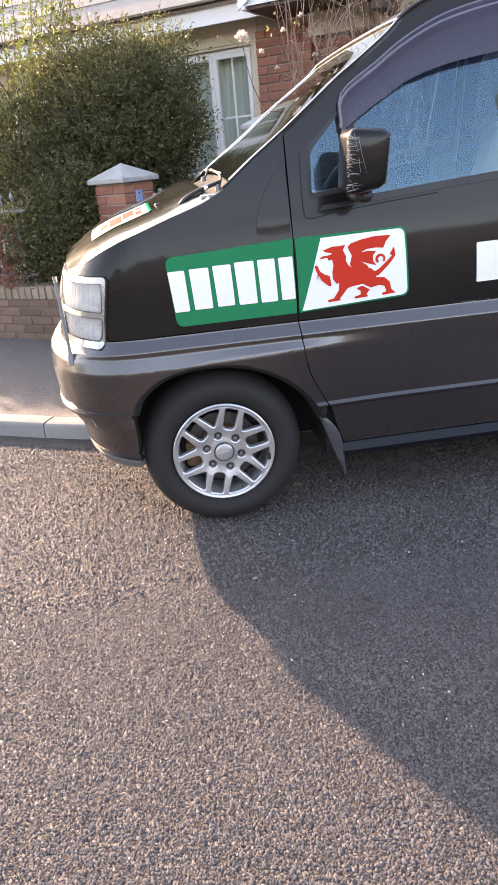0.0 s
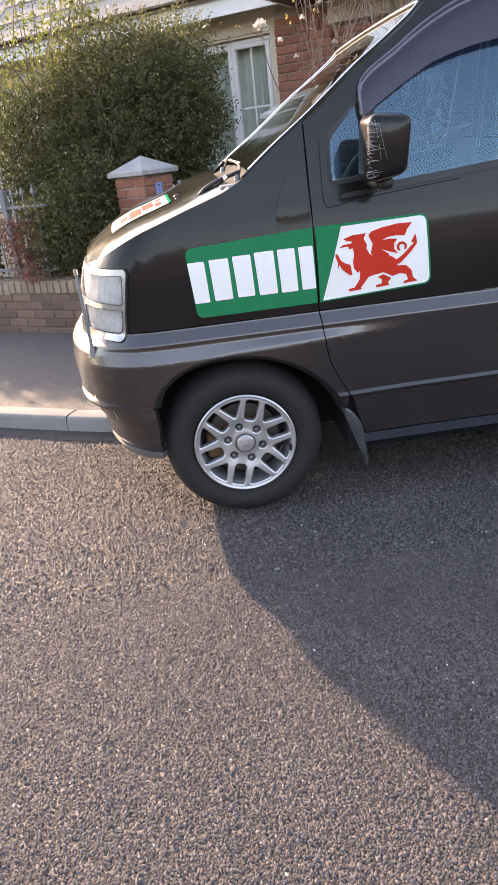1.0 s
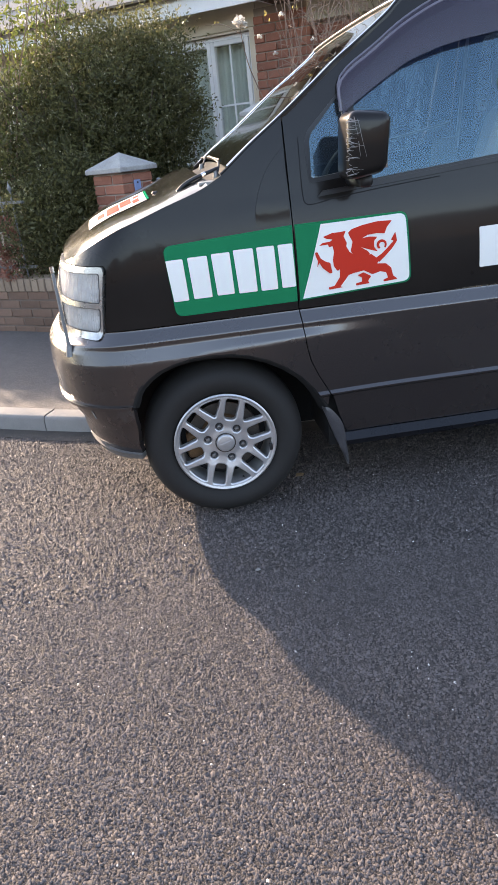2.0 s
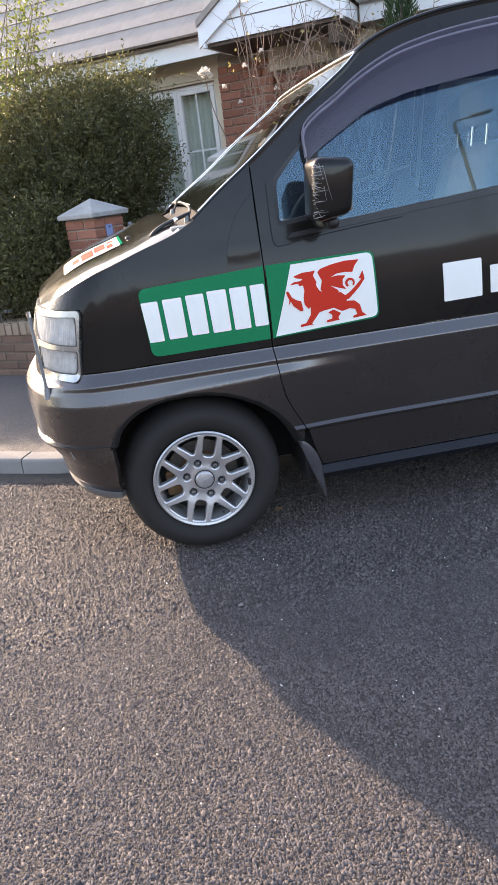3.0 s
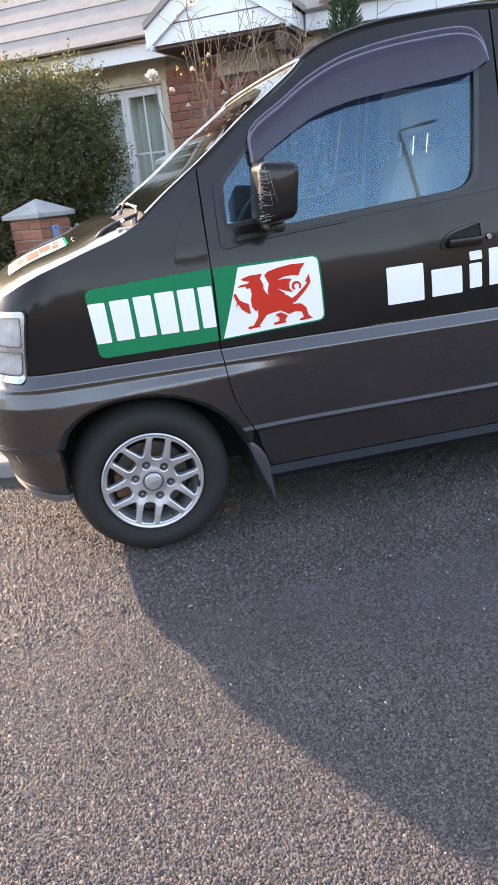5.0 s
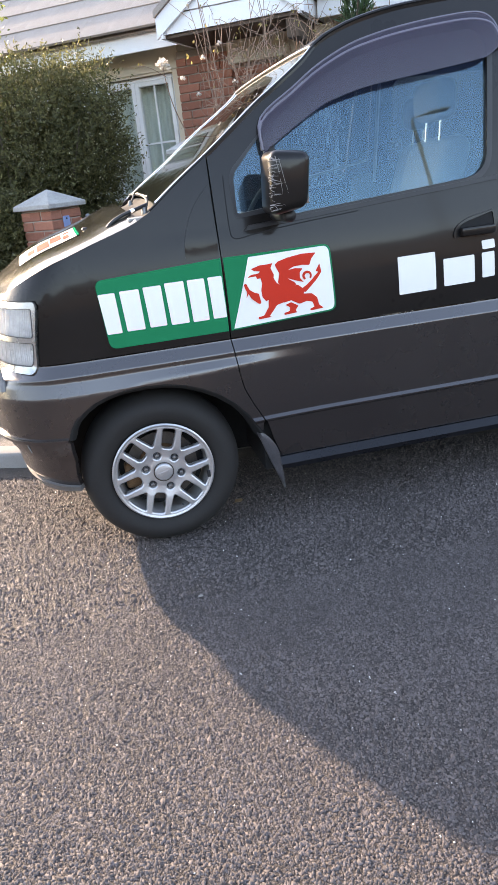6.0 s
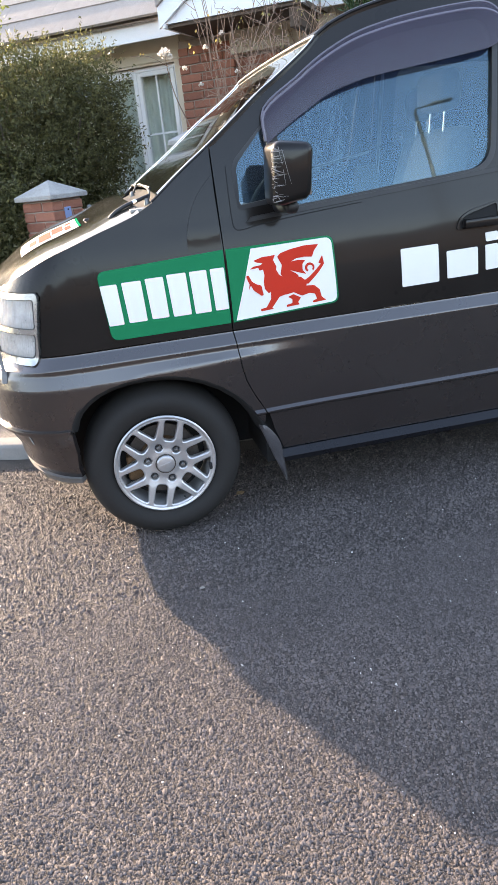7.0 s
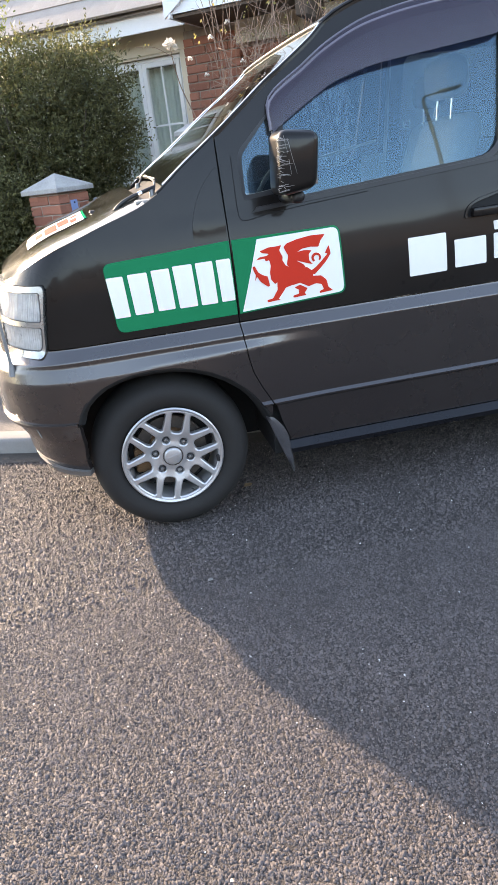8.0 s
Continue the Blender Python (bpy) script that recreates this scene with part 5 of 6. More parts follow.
for x0, x1, z0, z1, lean in ((-0.131, -0.072, 0.922, 1.071, 0.006), (-0.054, 0.016, 0.924, 1.073, 0.004), (0.033, 0.099, 0.926, 1.076, 0.004), (0.114, 0.185, 0.924, 1.080, 0.004), (0.199, 0.263, 0.923, 1.080, 0.003), (0.278, 0.331, 0.924, 1.080, 0.003)):
    part("sign_bar", panel([round_poly([(x0 - lean, z1), (x0 + lean, z0), (x1 + lean * 0.5, z0), (x1 - lean * 0.5, z1)], 0.005)], out=EP + 0.0016, thick=0.002), WHITEV, wing, "white bar on the green sign")
# red emblem: head and forequarters, hindquarters, wing, tail with a curl, two free legs
EM_FRONT = [(0.445, 1.089), (0.481, 1.099), (0.510, 1.099), (0.532, 1.101), (0.522, 1.083), (0.533, 1.058), (0.530, 1.046), (0.541, 1.025), (0.563, 1.012), (0.577, 0.993), (0.564, 0.949), (0.534, 0.942), (0.521, 0.926),
            (0.501, 0.903), (0.510, 0.899), (0.457, 0.896), (0.456, 0.905), (0.479, 0.908), (0.500, 0.938), (0.502, 0.968), (0.493, 0.961), (0.479, 0.980), (0.477, 1.006), (0.483, 1.031), (0.479, 1.053), (0.465, 1.050),
            (0.462, 1.061), (0.428, 1.059), (0.443, 1.068), (0.472, 1.070), (0.481, 1.076), (0.457, 1.081)]
EM_REAR = [(0.561, 1.014), (0.596, 1.005), (0.624, 1.008), (0.652, 0.985), (0.644, 0.971), (0.678, 0.968), (0.698, 0.950), (0.705, 0.920), (0.723, 0.905), (0.669, 0.901), (0.667, 0.908), (0.686, 0.914), (0.678, 0.935),
           (0.656, 0.941), (0.625, 0.934), (0.592, 0.952), (0.560, 0.947)]
EM_WING = [(0.546, 1.027), (0.555, 1.060), (0.546, 1.078), (0.540, 1.093), (0.553, 1.104), (0.594, 1.114), (0.650, 1.121), (0.707, 1.119), (0.687, 1.098), (0.677, 1.076), (0.647, 1.080), (0.613, 1.078), (0.590, 1.068),
           (0.619, 1.071), (0.649, 1.067), (0.636, 1.054), (0.635, 1.032), (0.649, 1.015), (0.620, 1.024), (0.585, 1.037), (0.611, 1.020), (0.619, 1.009), (0.596, 1.003), (0.562, 1.006)]
EM_TAIL = [(0.629, 0.986), (0.660, 1.003), (0.684, 1.022), (0.696, 1.033), (0.711, 1.046), (0.700, 1.050), (0.718, 1.077), (0.723, 1.045), (0.702, 1.019), (0.678, 0.997), (0.653, 0.976)]
EM_LEG = [(0.568, 0.937), (0.591, 0.945), (0.620, 0.928), (0.607, 0.912), (0.613, 0.902), (0.560, 0.899), (0.561, 0.907), (0.584, 0.911), (0.585, 0.926)]
EM_ARM = [(0.411, 1.036), (0.420, 1.039), (0.431, 1.014), (0.449, 1.001), (0.466, 0.995), (0.472, 0.957), (0.463, 0.956), (0.436, 0.979), (0.425, 1.000), (0.416, 0.984), (0.421, 1.005), (0.415, 1.019)]
curl_a = [(0.664 + 0.019 * math.cos(a), 1.038 + 0.018 * math.sin(a)) for a in np.linspace(radians(-45), radians(235), 18)]
curl_b = [(0.665 + 0.011 * math.cos(a), 1.037 + 0.010 * math.sin(a)) for a in np.linspace(radians(235), radians(-45), 18)]
for k, ring in enumerate((EM_FRONT, EM_REAR, EM_WING, EM_TAIL, EM_LEG, EM_ARM, curl_a + curl_b)):
    part("emblem", panel([round_poly(ring, 0.003, 2) if k < 6 else ring], out=EP + 0.0030 + 0.0003 * k, thick=0.002, du=0.5, zs=[1.0, 1.05, 1.10]), REDV, door, "piece of the red emblem on the white field")
for x0, x1, z0, z1 in ((1.046, 1.207, 0.909, 1.058), (1.243, 1.380, 0.917, 1.026), (1.414, 1.470, 0.930, 1.030), (1.414, 1.470, 1.043, 1.078), (1.504, 1.560, 0.932, 1.082)):
    part("lettering_bar", panel([round_poly([(x0 - 0.002, z1), (x0 + 0.002, z0), (x1 + 0.002, z0 + 0.002), (x1 - 0.002, z1 + 0.002)], 0.006)], out=EP, thick=0.002), WHITEV, door, "white bar of lettering on the door")

# ---- plants ----
def leaves(points, size, rng, flat=0.0, slim=0.35, out_dir=None, spread=1.0):
    """Many small folded leaves, each its own little island."""
    n = len(points)
    P = np.asarray(points)
    d = rng.normal(size=(n, 3))
    if out_dir is not None:
        d = d * spread + np.asarray(out_dir) * 1.2
    d /= np.linalg.norm(d, axis=1)[:, None]
    e = rng.normal(size=(n, 3))
    e -= d * np.sum(e * d, axis=1)[:, None]
    e /= np.linalg.norm(e, axis=1)[:, None]
    nn = np.cross(d, e)
    s = size * rng.uniform(0.6, 1.3, size=(n, 1))
    v0, v1, v2 = P, P + d * s * 0.5 + e * s * slim * 0.5 + nn * s * 0.08, P + d * s
    v3 = P + d * s * 0.5 - e * s * slim * 0.5 + nn * s * 0.08
    V = np.stack([v0, v1, v2, v3], axis=1).reshape(-1, 3)
    base = np.arange(n)[:, None] * 4
    F = np.concatenate([base + np.array([0, 1, 2]), base + np.array([0, 2, 3])], axis=0)
    return V, F


def fast_mesh(name, V, F, material, parent=None, label="", smooth=False):
    me = bpy.data.meshes.new(name)
    k = F.shape[1]
    me.vertices.add(len(V))
    me.vertices.foreach_set("co", V.astype(np.float32).ravel())
    me.loops.add(len(F) * k)
    me.loops.foreach_set("vertex_index", F.astype(np.int32).ravel())
    me.polygons.add(len(F))
    me.polygons.foreach_set("loop_start", np.arange(0, len(F) * k, k, dtype=np.int32))
    me.polygons.foreach_set("loop_total", np.full(len(F), k, dtype=np.int32))
    me.update(calc_edges=True)
    me.validate()
    if smooth:
        me.shade_smooth()
    me.materials.append(material)
    ob = new(name, me)
    if parent:
        ob.parent = parent
    if label:
        tagged(ob, label)
    return ob


def lump(blobs, n, rng, shell=0.55, avoid=None):
    """Points in and near the skin of a lumpy crown made of ellipsoids, and the way outwards at each."""
    out, dirs = [], []
    vol = np.array([(b[3] * b[4] * b[5]) ** 0.8 for b in blobs])
    pick = rng.choice(len(blobs), size=n, p=vol / vol.sum())
    u = rng.normal(size=(n, 3))
    u /= np.linalg.norm(u, axis=1)[:, None]
    r = shell + (1.0 - shell) * rng.uniform(size=n) ** 0.6
    for i in range(n):
        b = blobs[pick[i]]
        q = u[i]
        w = 1 + 0.22 * noise.noise(Vector((q[0] * 2.4 + b[0] * 3, q[1] * 2.4, q[2] * 2.4 + b[2]))) + 0.16 * noise.noise(Vector((q[0] * 7 + b[0], q[1] * 7, q[2] * 7)))
        k = r[i] * w
        p = (b[0] + q[0] * b[3] * k, b[1] + q[1] * b[4] * k, b[2] + q[2] * b[5] * k)
        if avoid and avoid(p):
            continue
        out.append(p)
        dirs.append((q[0], q[1], q[2] + 0.25))
    return np.array(out), np.array(dirs)


def sprays(points, dirs, rng, length, per, size, slim, droop=0.0):
    """Little twigs with leaves along them, growing outwards."""
    P, D, T = [], [], []
    for p, d in zip(points, dirs):
        d = d + rng.normal(size=3) * 0.45
        d /= np.linalg.norm(d)
        L = length * rng.uniform(0.6, 1.4)
        for k in range(per):
            f = (k + 0.5) / per
            q = p + d * L * f + rng.normal(size=3) * 0.006 - np.array([0, 0, droop * f * f])
            P.append(q)
            D.append(d * 0.8 + rng.normal(size=3) * 0.75)
    return np.array(P), np.array(D)


def in_pier(p):
    q = Vector((p[0], p[1], 0)) - PIER_C
    a, b = q.dot(PA), q.dot(PBV)
    return abs(a) < 0.23 and abs(b) < 0.23 and p[2] < 1.5


PTURN = radians(-44)
PA, PBV = Vector((math.cos(PTURN), math.sin(PTURN), 0)), Vector((-math.sin(PTURN), math.cos(PTURN), 0))
PIER_C = Vector((-0.385, 3.485, 0))

rng = np.random.default_rng(11)
# evergreen bush behind the wall
bush = thing("evergreen_bush", "large dense evergreen bush leaning over the garden wall", "bush")
BUSH = [(-0.42, 4.28, 1.75, 0.78, 0.62, 0.70), (-0.62, 4.20, 1.10, 0.80, 0.62, 0.70), (-1.10, 4.30, 1.50, 0.56, 0.50, 0.76), (-0.01, 4.32, 1.66, 0.41, 0.42, 0.46), (0.03, 4.32, 2.08, 0.37, 0.40, 0.48), (-0.42, 4.35, 2.16, 0.50, 0.42, 0.42),
        (-1.05, 3.90, 0.90, 0.46, 0.36, 0.42), (-0.85, 3.62, 0.80, 0.30, 0.24, 0.34), (-0.80, 3.72, 1.15, 0.30, 0.28, 0.40), (-1.16, 3.60, 0.90, 0.30, 0.20, 0.40)]
pts, dr = lump(BUSH, 9500, rng, 0.52, in_pier)
dr[:, 2] += 0.25
P, D = sprays(pts, dr, rng, 0.13, 8, 0.022, 0.3)
V, F = leaves(P, 0.035, rng, slim=0.34, out_dir=D, spread=0.55)
fast_mesh("leaves", V, F, HEDGE, bush, "small dull green needle leaves")
# pale leaf tips put in for the glints on the outer leaves
tipp, tipd = lump(BUSH, 800, rng, 0.92, in_pier)
tipp = np.repeat(tipp, 4, axis=0) + rng.normal(size=(len(tipp) * 4, 3)) * 0.012
V, F = leaves(tipp, 0.020, rng, slim=0.5, out_dir=np.repeat(tipd, 4, axis=0), spread=0.8)
fast_mesh("leaf_glints", V, F, TIPS, bush, "pale leaf tips coloured as sun glints")
inner, dr2 = lump([(b[0], b[1], b[2], b[3] * 0.93, b[4] * 0.90, b[5] * 0.93) for b in BUSH], 42000, rng, 0.2, in_pier)
V, F = leaves(inner, 0.036, rng, slim=0.5)
fast_mesh("inner_leaves", V, F, HEDGE, bush, "shaded inner leaves")
bm = bmesh.new()
trnd = random.Random(4)
for k in range(16):
    a = trnd.uniform(0, 6.28)
    base = Vector((-0.75 + trnd.uniform(-0.35, 0.35), 4.25 + trnd.uniform(-0.15, 0.15), 0.08))
    tip = Vector((-0.6 + trnd.uniform(-0.8, 0.75), 4.25 + trnd.uniform(-0.4, 0.4), trnd.uniform(1.3, 2.35)))
    tube(spline([base, base.lerp(tip, 0.5) + Vector((trnd.uniform(-0.1, 0.1), 0, 0.15)), tip], 5), 0.022, 6, bm, 0.005)
part("branch_frame", bm, BARK, bush, "thin brown stems")

# lower hedge beside it, out of view, added to shade the pavement
hedge = thing("unseen_shade_hedge", "unseen clipped hedge added to shade the pavement", "hedge")
HB = []
for k in range(6):
    c = at(-2.05 - 0.5 * k, -1.85 + 0.05 * (k % 2), 0.9)
    HB.append((c.x, c.y, 0.92, 0.42, 0.36, 0.72 + 0.05 * (k % 3)))
pts, dr = lump(HB, 2600, rng, 0.5)
P, D = sprays(pts, dr, rng, 0.12, 6, 0.03, 0.4)
V, F = leaves(P, 0.045, rng, slim=0.5, out_dir=D, spread=0.6)
fast_mesh("leaves", V, F, HEDGE, hedge, "small dull green leaves")
inner, dr2 = lump(HB, 5000, rng, 0.1)
V, F = leaves(inner, 0.09, rng, slim=0.7)
fast_mesh("inner_leaves", V, F, HEDGE, hedge)
bm = bmesh.new()
for b in HB:
    tube([(b[0], b[1], 0.1), (b[0] + 0.05, b[1], 0.6), (b[0], b[1] + 0.05, 1.3)], 0.025, 6, bm, 0.008)
part("branch_frame", bm, BARK, hedge)

# taller light shrub with yellow-green leaves
shrub = thing("yellow_green_shrub", "airy shrub with sunlit yellow-green leaves on thin stems", "shrub")
bm = bmesh.new()
tips = []
for k in range(60):
    base = Vector((-1.45 + trnd.uniform(-0.25, 0.2), 4.55 + trnd.uniform(-0.15, 0.2), 0.1))
    tip = Vector((-1.35 + trnd.uniform(-0.75, 0.85), 4.5 + trnd.uniform(-0.45, 0.35), trnd.uniform(2.0, 3.25)))
    line = spline([base, base.lerp(tip, 0.45) + Vector((trnd.uniform(-0.15, 0.15), trnd.uniform(-0.1, 0.1), 0.25)), tip], 6)
    tube(line, 0.010, 5, bm, 0.003)
    tips.append(line)
part("stem_tangle", bm, TWIG, shrub, "thin brown stems")
P, D = [], []
for line in tips:
    for q in line[5:]:
        for j in range(24):
            P.append(np.array(q) + rng.normal(size=3) * np.array([0.075, 0.075, 0.07]))
            D.append(rng.normal(size=3) + np.array([0, 0, 0.2]))
V, F = leaves(P, 0.045, rng, slim=0.45, out_dir=np.array(D), spread=0.5)
fast_mesh("leaves", V, F, LIME, shrub, "yellow-green leaves lit from behind")

# pink-leaved plant on the wall
pinkp = thing("pink_heather", "dusty pink flowering plant hanging over the wall", "plant")
PK = [(at(-0.86, -2.30, 0).x, at(-0.86, -2.30, 0).y, 0.98, 0.11, 0.09, 0.13), (at(-0.80, -2.33, 0).x, at(-0.80, -2.33, 0).y, 0.76, 0.10, 0.08, 0.16),
      (at(-0.66, -2.34, 0).x, at(-0.66, -2.34, 0).y, 0.64, 0.08, 0.07, 0.08), (at(-0.70, -2.28, 0).x, at(-0.70, -2.28, 0).y, 0.90, 0.12, 0.08, 0.20)]
pts, dr = lump(PK, 1500, rng, 0.4)
V, F = leaves(pts, 0.028, rng, slim=0.6, out_dir=dr, spread=0.6)
fast_mesh("flower_mass", V, F, PINK, pinkp, "faded pink flower heads")
bm = bmesh.new()
for k in range(8):
    b = at(-0.78 + trnd.uniform(-0.06, 0.06), -2.18, 0.56)
    tube(spline([b, b + Vector((trnd.uniform(-0.05, 0.05), -0.06, 0.25)), b + Vector((trnd.uniform(-0.12, 0.1), -0.12, trnd.uniform(0.15, 0.5)))], 4), 0.004, 5, bm, 0.002)
part("stem_tangle", bm, TWIG, pinkp)

# bare climbing rose before the porch
rose = thing("climbing_rose", "tangle of bare brown rose stems with a few yellow leaves", "climbing rose")
bm = bmesh.new()
rl = []
for k in range(150):
    a0 = max(trnd.gauss(1.92, 0.26), 1.42 + 0.1 * trnd.random())
    q = at(a0, -1.0 + trnd.uniform(-0.2, 0.2), 0.12)
    high = trnd.uniform(1.5, 2.35) if trnd.random() < 0.8 else trnd.uniform(2.3, 2.65)
    lean = Vector((trnd.gauss(0.08, 0.22), trnd.uniform(-0.10, 0.10), 1.0))
    path = [q]
    while path[-1].z < high:
        lean += Vector((trnd.gauss(0, 0.16), trnd.gauss(0, 0.10), 0))
        lean.x = max(lean.x * 0.9, -0.22)
        path.append(path[-1] + lean.normalized() * 0.20)
    line = spline(path, 3)
    tube(line, 0.0052 if k % 9 else 0.012, 5, bm, 0.0022)
    rl.append(line)
    for j in range(7):
        q = line[trnd.randrange(len(line) // 2, len(line))]
        d = Vector((trnd.uniform(-1, 1), trnd.uniform(-0.6, 0.6), trnd.uniform(-0.1, 0.8))).normalized()
        e = q + d * 0.07 + Vector((0, 0, 0.015))
        d2 = (d + Vector((trnd.gauss(0, 0.5), 0, trnd.gauss(0.1, 0.5)))).normalized()
        e2 = e + d2 * trnd.uniform(0.05, 0.11)
        tube(spline([q, e, e2, e2 + (d2 + Vector((trnd.gauss(0, 0.7), 0, trnd.gauss(0, 0.7)))) * 0.05], 2), 0.0028, 4, bm, 0.0013)
# one stem reaching across the glass
tube(spline([at(1.35, -0.95, 1.3), at(1.2, -1.0, 1.75), at(1.12, -1.05, 2.0), at(1.10, -1.1, 2.2), at(1.095, -1.1, 2.30)], 6), 0.006, 5, bm, 0.002)
tube(spline([at(1.10, -1.08, 2.22), at(0.95, -1.1, 2.31), at(0.80, -1.12, 2.33)], 6), 0.003, 5, bm, 0.0015)
tube(spline([at(1.5, -1.15, 2.1), at(1.52, -1.2, 2.45), at(1.50, -1.2, 2.7), at(1.56, -1.22, 2.95)], 6), 0.005, 5, bm, 0.002)
part("stem_tangle", bm, TWIG, rose, "thorny brown stems")
P, D = [], []
for a, b, z in ((2.28, -1.2, 2.42), (2.22, -1.15, 2.50), (2.35, -1.1, 2.36), (2.0, -1.2, 2.45), (1.80, -1.2, 2.42), (2.42, -1.1, 2.40), (2.10, -1.15, 2.33), (1.62, -1.2, 2.35), (1.35, -1.2, 2.28), (2.5, -1.0, 2.5), (0.86, -1.12, 2.33)):
    for j in range(5):
        P.append(np.array(at(a, b, z)) + rng.normal(size=3) * 0.022)
        D.append(rng.normal(size=3) + np.array([0, 0, -0.3]))
for line in rl:
    if trnd.random() < 0.7:
        P.append(np.array(line[-1]))
        D.append(rng.normal(size=3))
V, F = leaves(np.array(P), 0.027, rng, slim=0.6, out_dir=np.array(D), spread=0.5)
fast_mesh("leaves", V, F, YELLOWL, rose, "yellowing leaves")


def bloom(c, r, seed, parent):
    g = np.random.default_rng(seed)
    d = g.normal(size=(26, 3))
    d /= np.linalg.norm(d, axis=1)[:, None]
    d[:, 2] = np.abs(d[:, 2]) - 0.2
    V, F = leaves(np.array(c) + d * r * 0.3, r, g, slim=0.9, out_dir=d, spread=0.2)
    return fast_mesh("bloom", V, F, PETAL, parent, "cream rose bloom")


bloom(at(1.09, -1.1, 2.31), 0.045, 3, rose)
bloom(at(1.105, -1.1, 2.285), 0.04, 4, rose)
bloom(at(1.57, -1.22, 2.72), 0.04, 5, rose)
for k, (a, z) in enumerate(((1.25, 2.18), (1.38, 2.05), (1.45, 2.3), (1.7, 2.1), (1.6, 2.38))):
    bloom(at(a, -1.1, z), 0.02, 10 + k, rose)

# small upright conifer by the porch
con = thing("small_conifer", "small upright dark green conifer beside the porch", "conifer")
cb = at(2.66, -1.0, 0.0)
part("trunk", tube([cb, cb + Vector((0, 0, 1.5)), cb + Vector((0.02, 0, 2.75))], 0.03, 8, r2=0.008), BARK, con)
P, D = [], []
for k in range(3600):
    f = rng.uniform() ** 0.8
    z = 0.25 + 2.7 * f
    rad = 0.20 * (1 - f) ** 0.7 + 0.03
    a = rng.uniform(0, 6.283)
    rr = rad * rng.uniform(0.4, 1.05)
    P.append((cb.x + rr * math.cos(a), cb.y + rr * math.sin(a), z))
    D.append((math.cos(a) * 0.5, math.sin(a) * 0.5, 1.0))
V, F = leaves(np.array(P), 0.085, rng, slim=0.16, out_dir=np.array(D), spread=0.35)
fast_mesh("foliage", V, F, CONIFER, con, "upright scale foliage")
# low garden plants between pier and glass
low = thing("low_shrub", "thin low garden shrub with pale leaf tips", "shrub")
LW = [(0.12, 4.15, 1.10, 0.30, 0.25, 0.28), (0.30, 4.3, 0.7, 0.4, 0.3, 0.5)]
pts, dr = lump(LW, 900, rng, 0.3, in_pier)
V, F = leaves(pts, 0.035, rng, slim=0.4, out_dir=dr, spread=0.6)
fast_mesh("leaves", V, F, HEDGE, low)
bm = bmesh.new()
for k in range(14):
    b = Vector((0.25 + trnd.uniform(-0.15, 0.15), 4.25, 0.1))
    tube(spline([b, b + Vector((trnd.uniform(-0.15, 0.15), 0, 0.5)), b + Vector((trnd.uniform(-0.4, 0.3), trnd.uniform(-0.2, 0.2), trnd.uniform(0.9, 1.25)))], 5), 0.006, 5, bm, 0.002)
part("stem_tangle", bm, TWIG, low)
# soil of the front gardens
bm = bmesh.new()
q = [at(-6, -2.12, 0.135), at(7, -2.12, 0.135), at(7, -0.03, 0.15), at(-6, -0.03, 0.15)]
bm.faces.new([bm.verts.new(v) for v in q])
SOIL = surface("garden_soil", (0.06, 0.045, 0.032), 0.95, var=0.4, big=3, fine=60, bump=0.8, depth=0.02)
tagged(obj("ground", bm, SOIL, smooth=0), "dark soil of the front garden", "soil", kind="structure")

# ---- railings, walls and their bricks, roof tiles, loose stones ----
railing = thing("garden_railing", "grey painted iron railing standing on the low wall", "railing", m=STREET)
for zr in (0.66, 1.18):
    part("rail", box((-3.2, -2.235, zr - 0.012), (-0.47, -2.205, zr + 0.012)), IRON, railing, "flat iron rail", smooth=0, bevel=0.003)


def bar(a, b, z0, z1, parent):
    bm = tube([(a, b, z0), (a, b, z1)], 0.0065, 8)
    turned([(0.001, z1 + 0.075), (0.006, z1 + 0.05), (0.016, z1 + 0.03), (0.018, z1 + 0.015), (0.009, z1)], 10, "z", bm, (a, b, 0))
    return part("upright", bm, IRON, parent, "upright bar with a pointed knob", smooth=50)


for k in range(22):
    bar(-3.15 + k * 0.122, -2.22, 0.57, 1.27, railing)
for a in (-0.93, -2.4):
    part("post", box((a - 0.025, -2.245, 0.57), (a + 0.025, -2.195, 1.33)), IRON, railing, "square iron post", smooth=0, bevel=0.004)
gate = thing("garden_gate", "low iron gate with ball-topped bars beside the pier", "gate", m=Matrix.Translation((-0.13, 3.40, 0)) @ Matrix.Rotation(radians(-8), 4, "Z"))
for zr in (0.35, 1.10):
    part("rail", box((0.0, -0.015, zr - 0.012), (0.95, 0.015, zr + 0.012)), IRON, gate, smooth=0)
for k in range(9):
    bm = tube([(0.03 + k * 0.112, 0, 0.25), (0.03 + k * 0.112, 0, 1.22)], 0.008, 8)
    bmesh.ops.create_uvsphere(bm, u_segments=10, v_segments=8, radius=0.022, matrix=Matrix.Translation((0.03 + k * 0.112, 0, 1.235)))
    part("upright", bm, IRON, gate, "upright bar with a ball top", smooth=50)


def brick_mesh(name, l, w, h, material, seed):
    bm = rounded((-l / 2, -w / 2, -h / 2), (l / 2, w / 2, h / 2), 0.005, 1)
    r = random.Random(seed)
    for v in bm.verts:
        v.co += Vector((r.uniform(-1, 1), r.uniform(-1, 1), r.uniform(-1, 1))) * 0.0016
    me = bpy.data.meshes.new(name)
    bm.to_mesh(me)
    bm.free()
    me.materials.append(material)
    return me


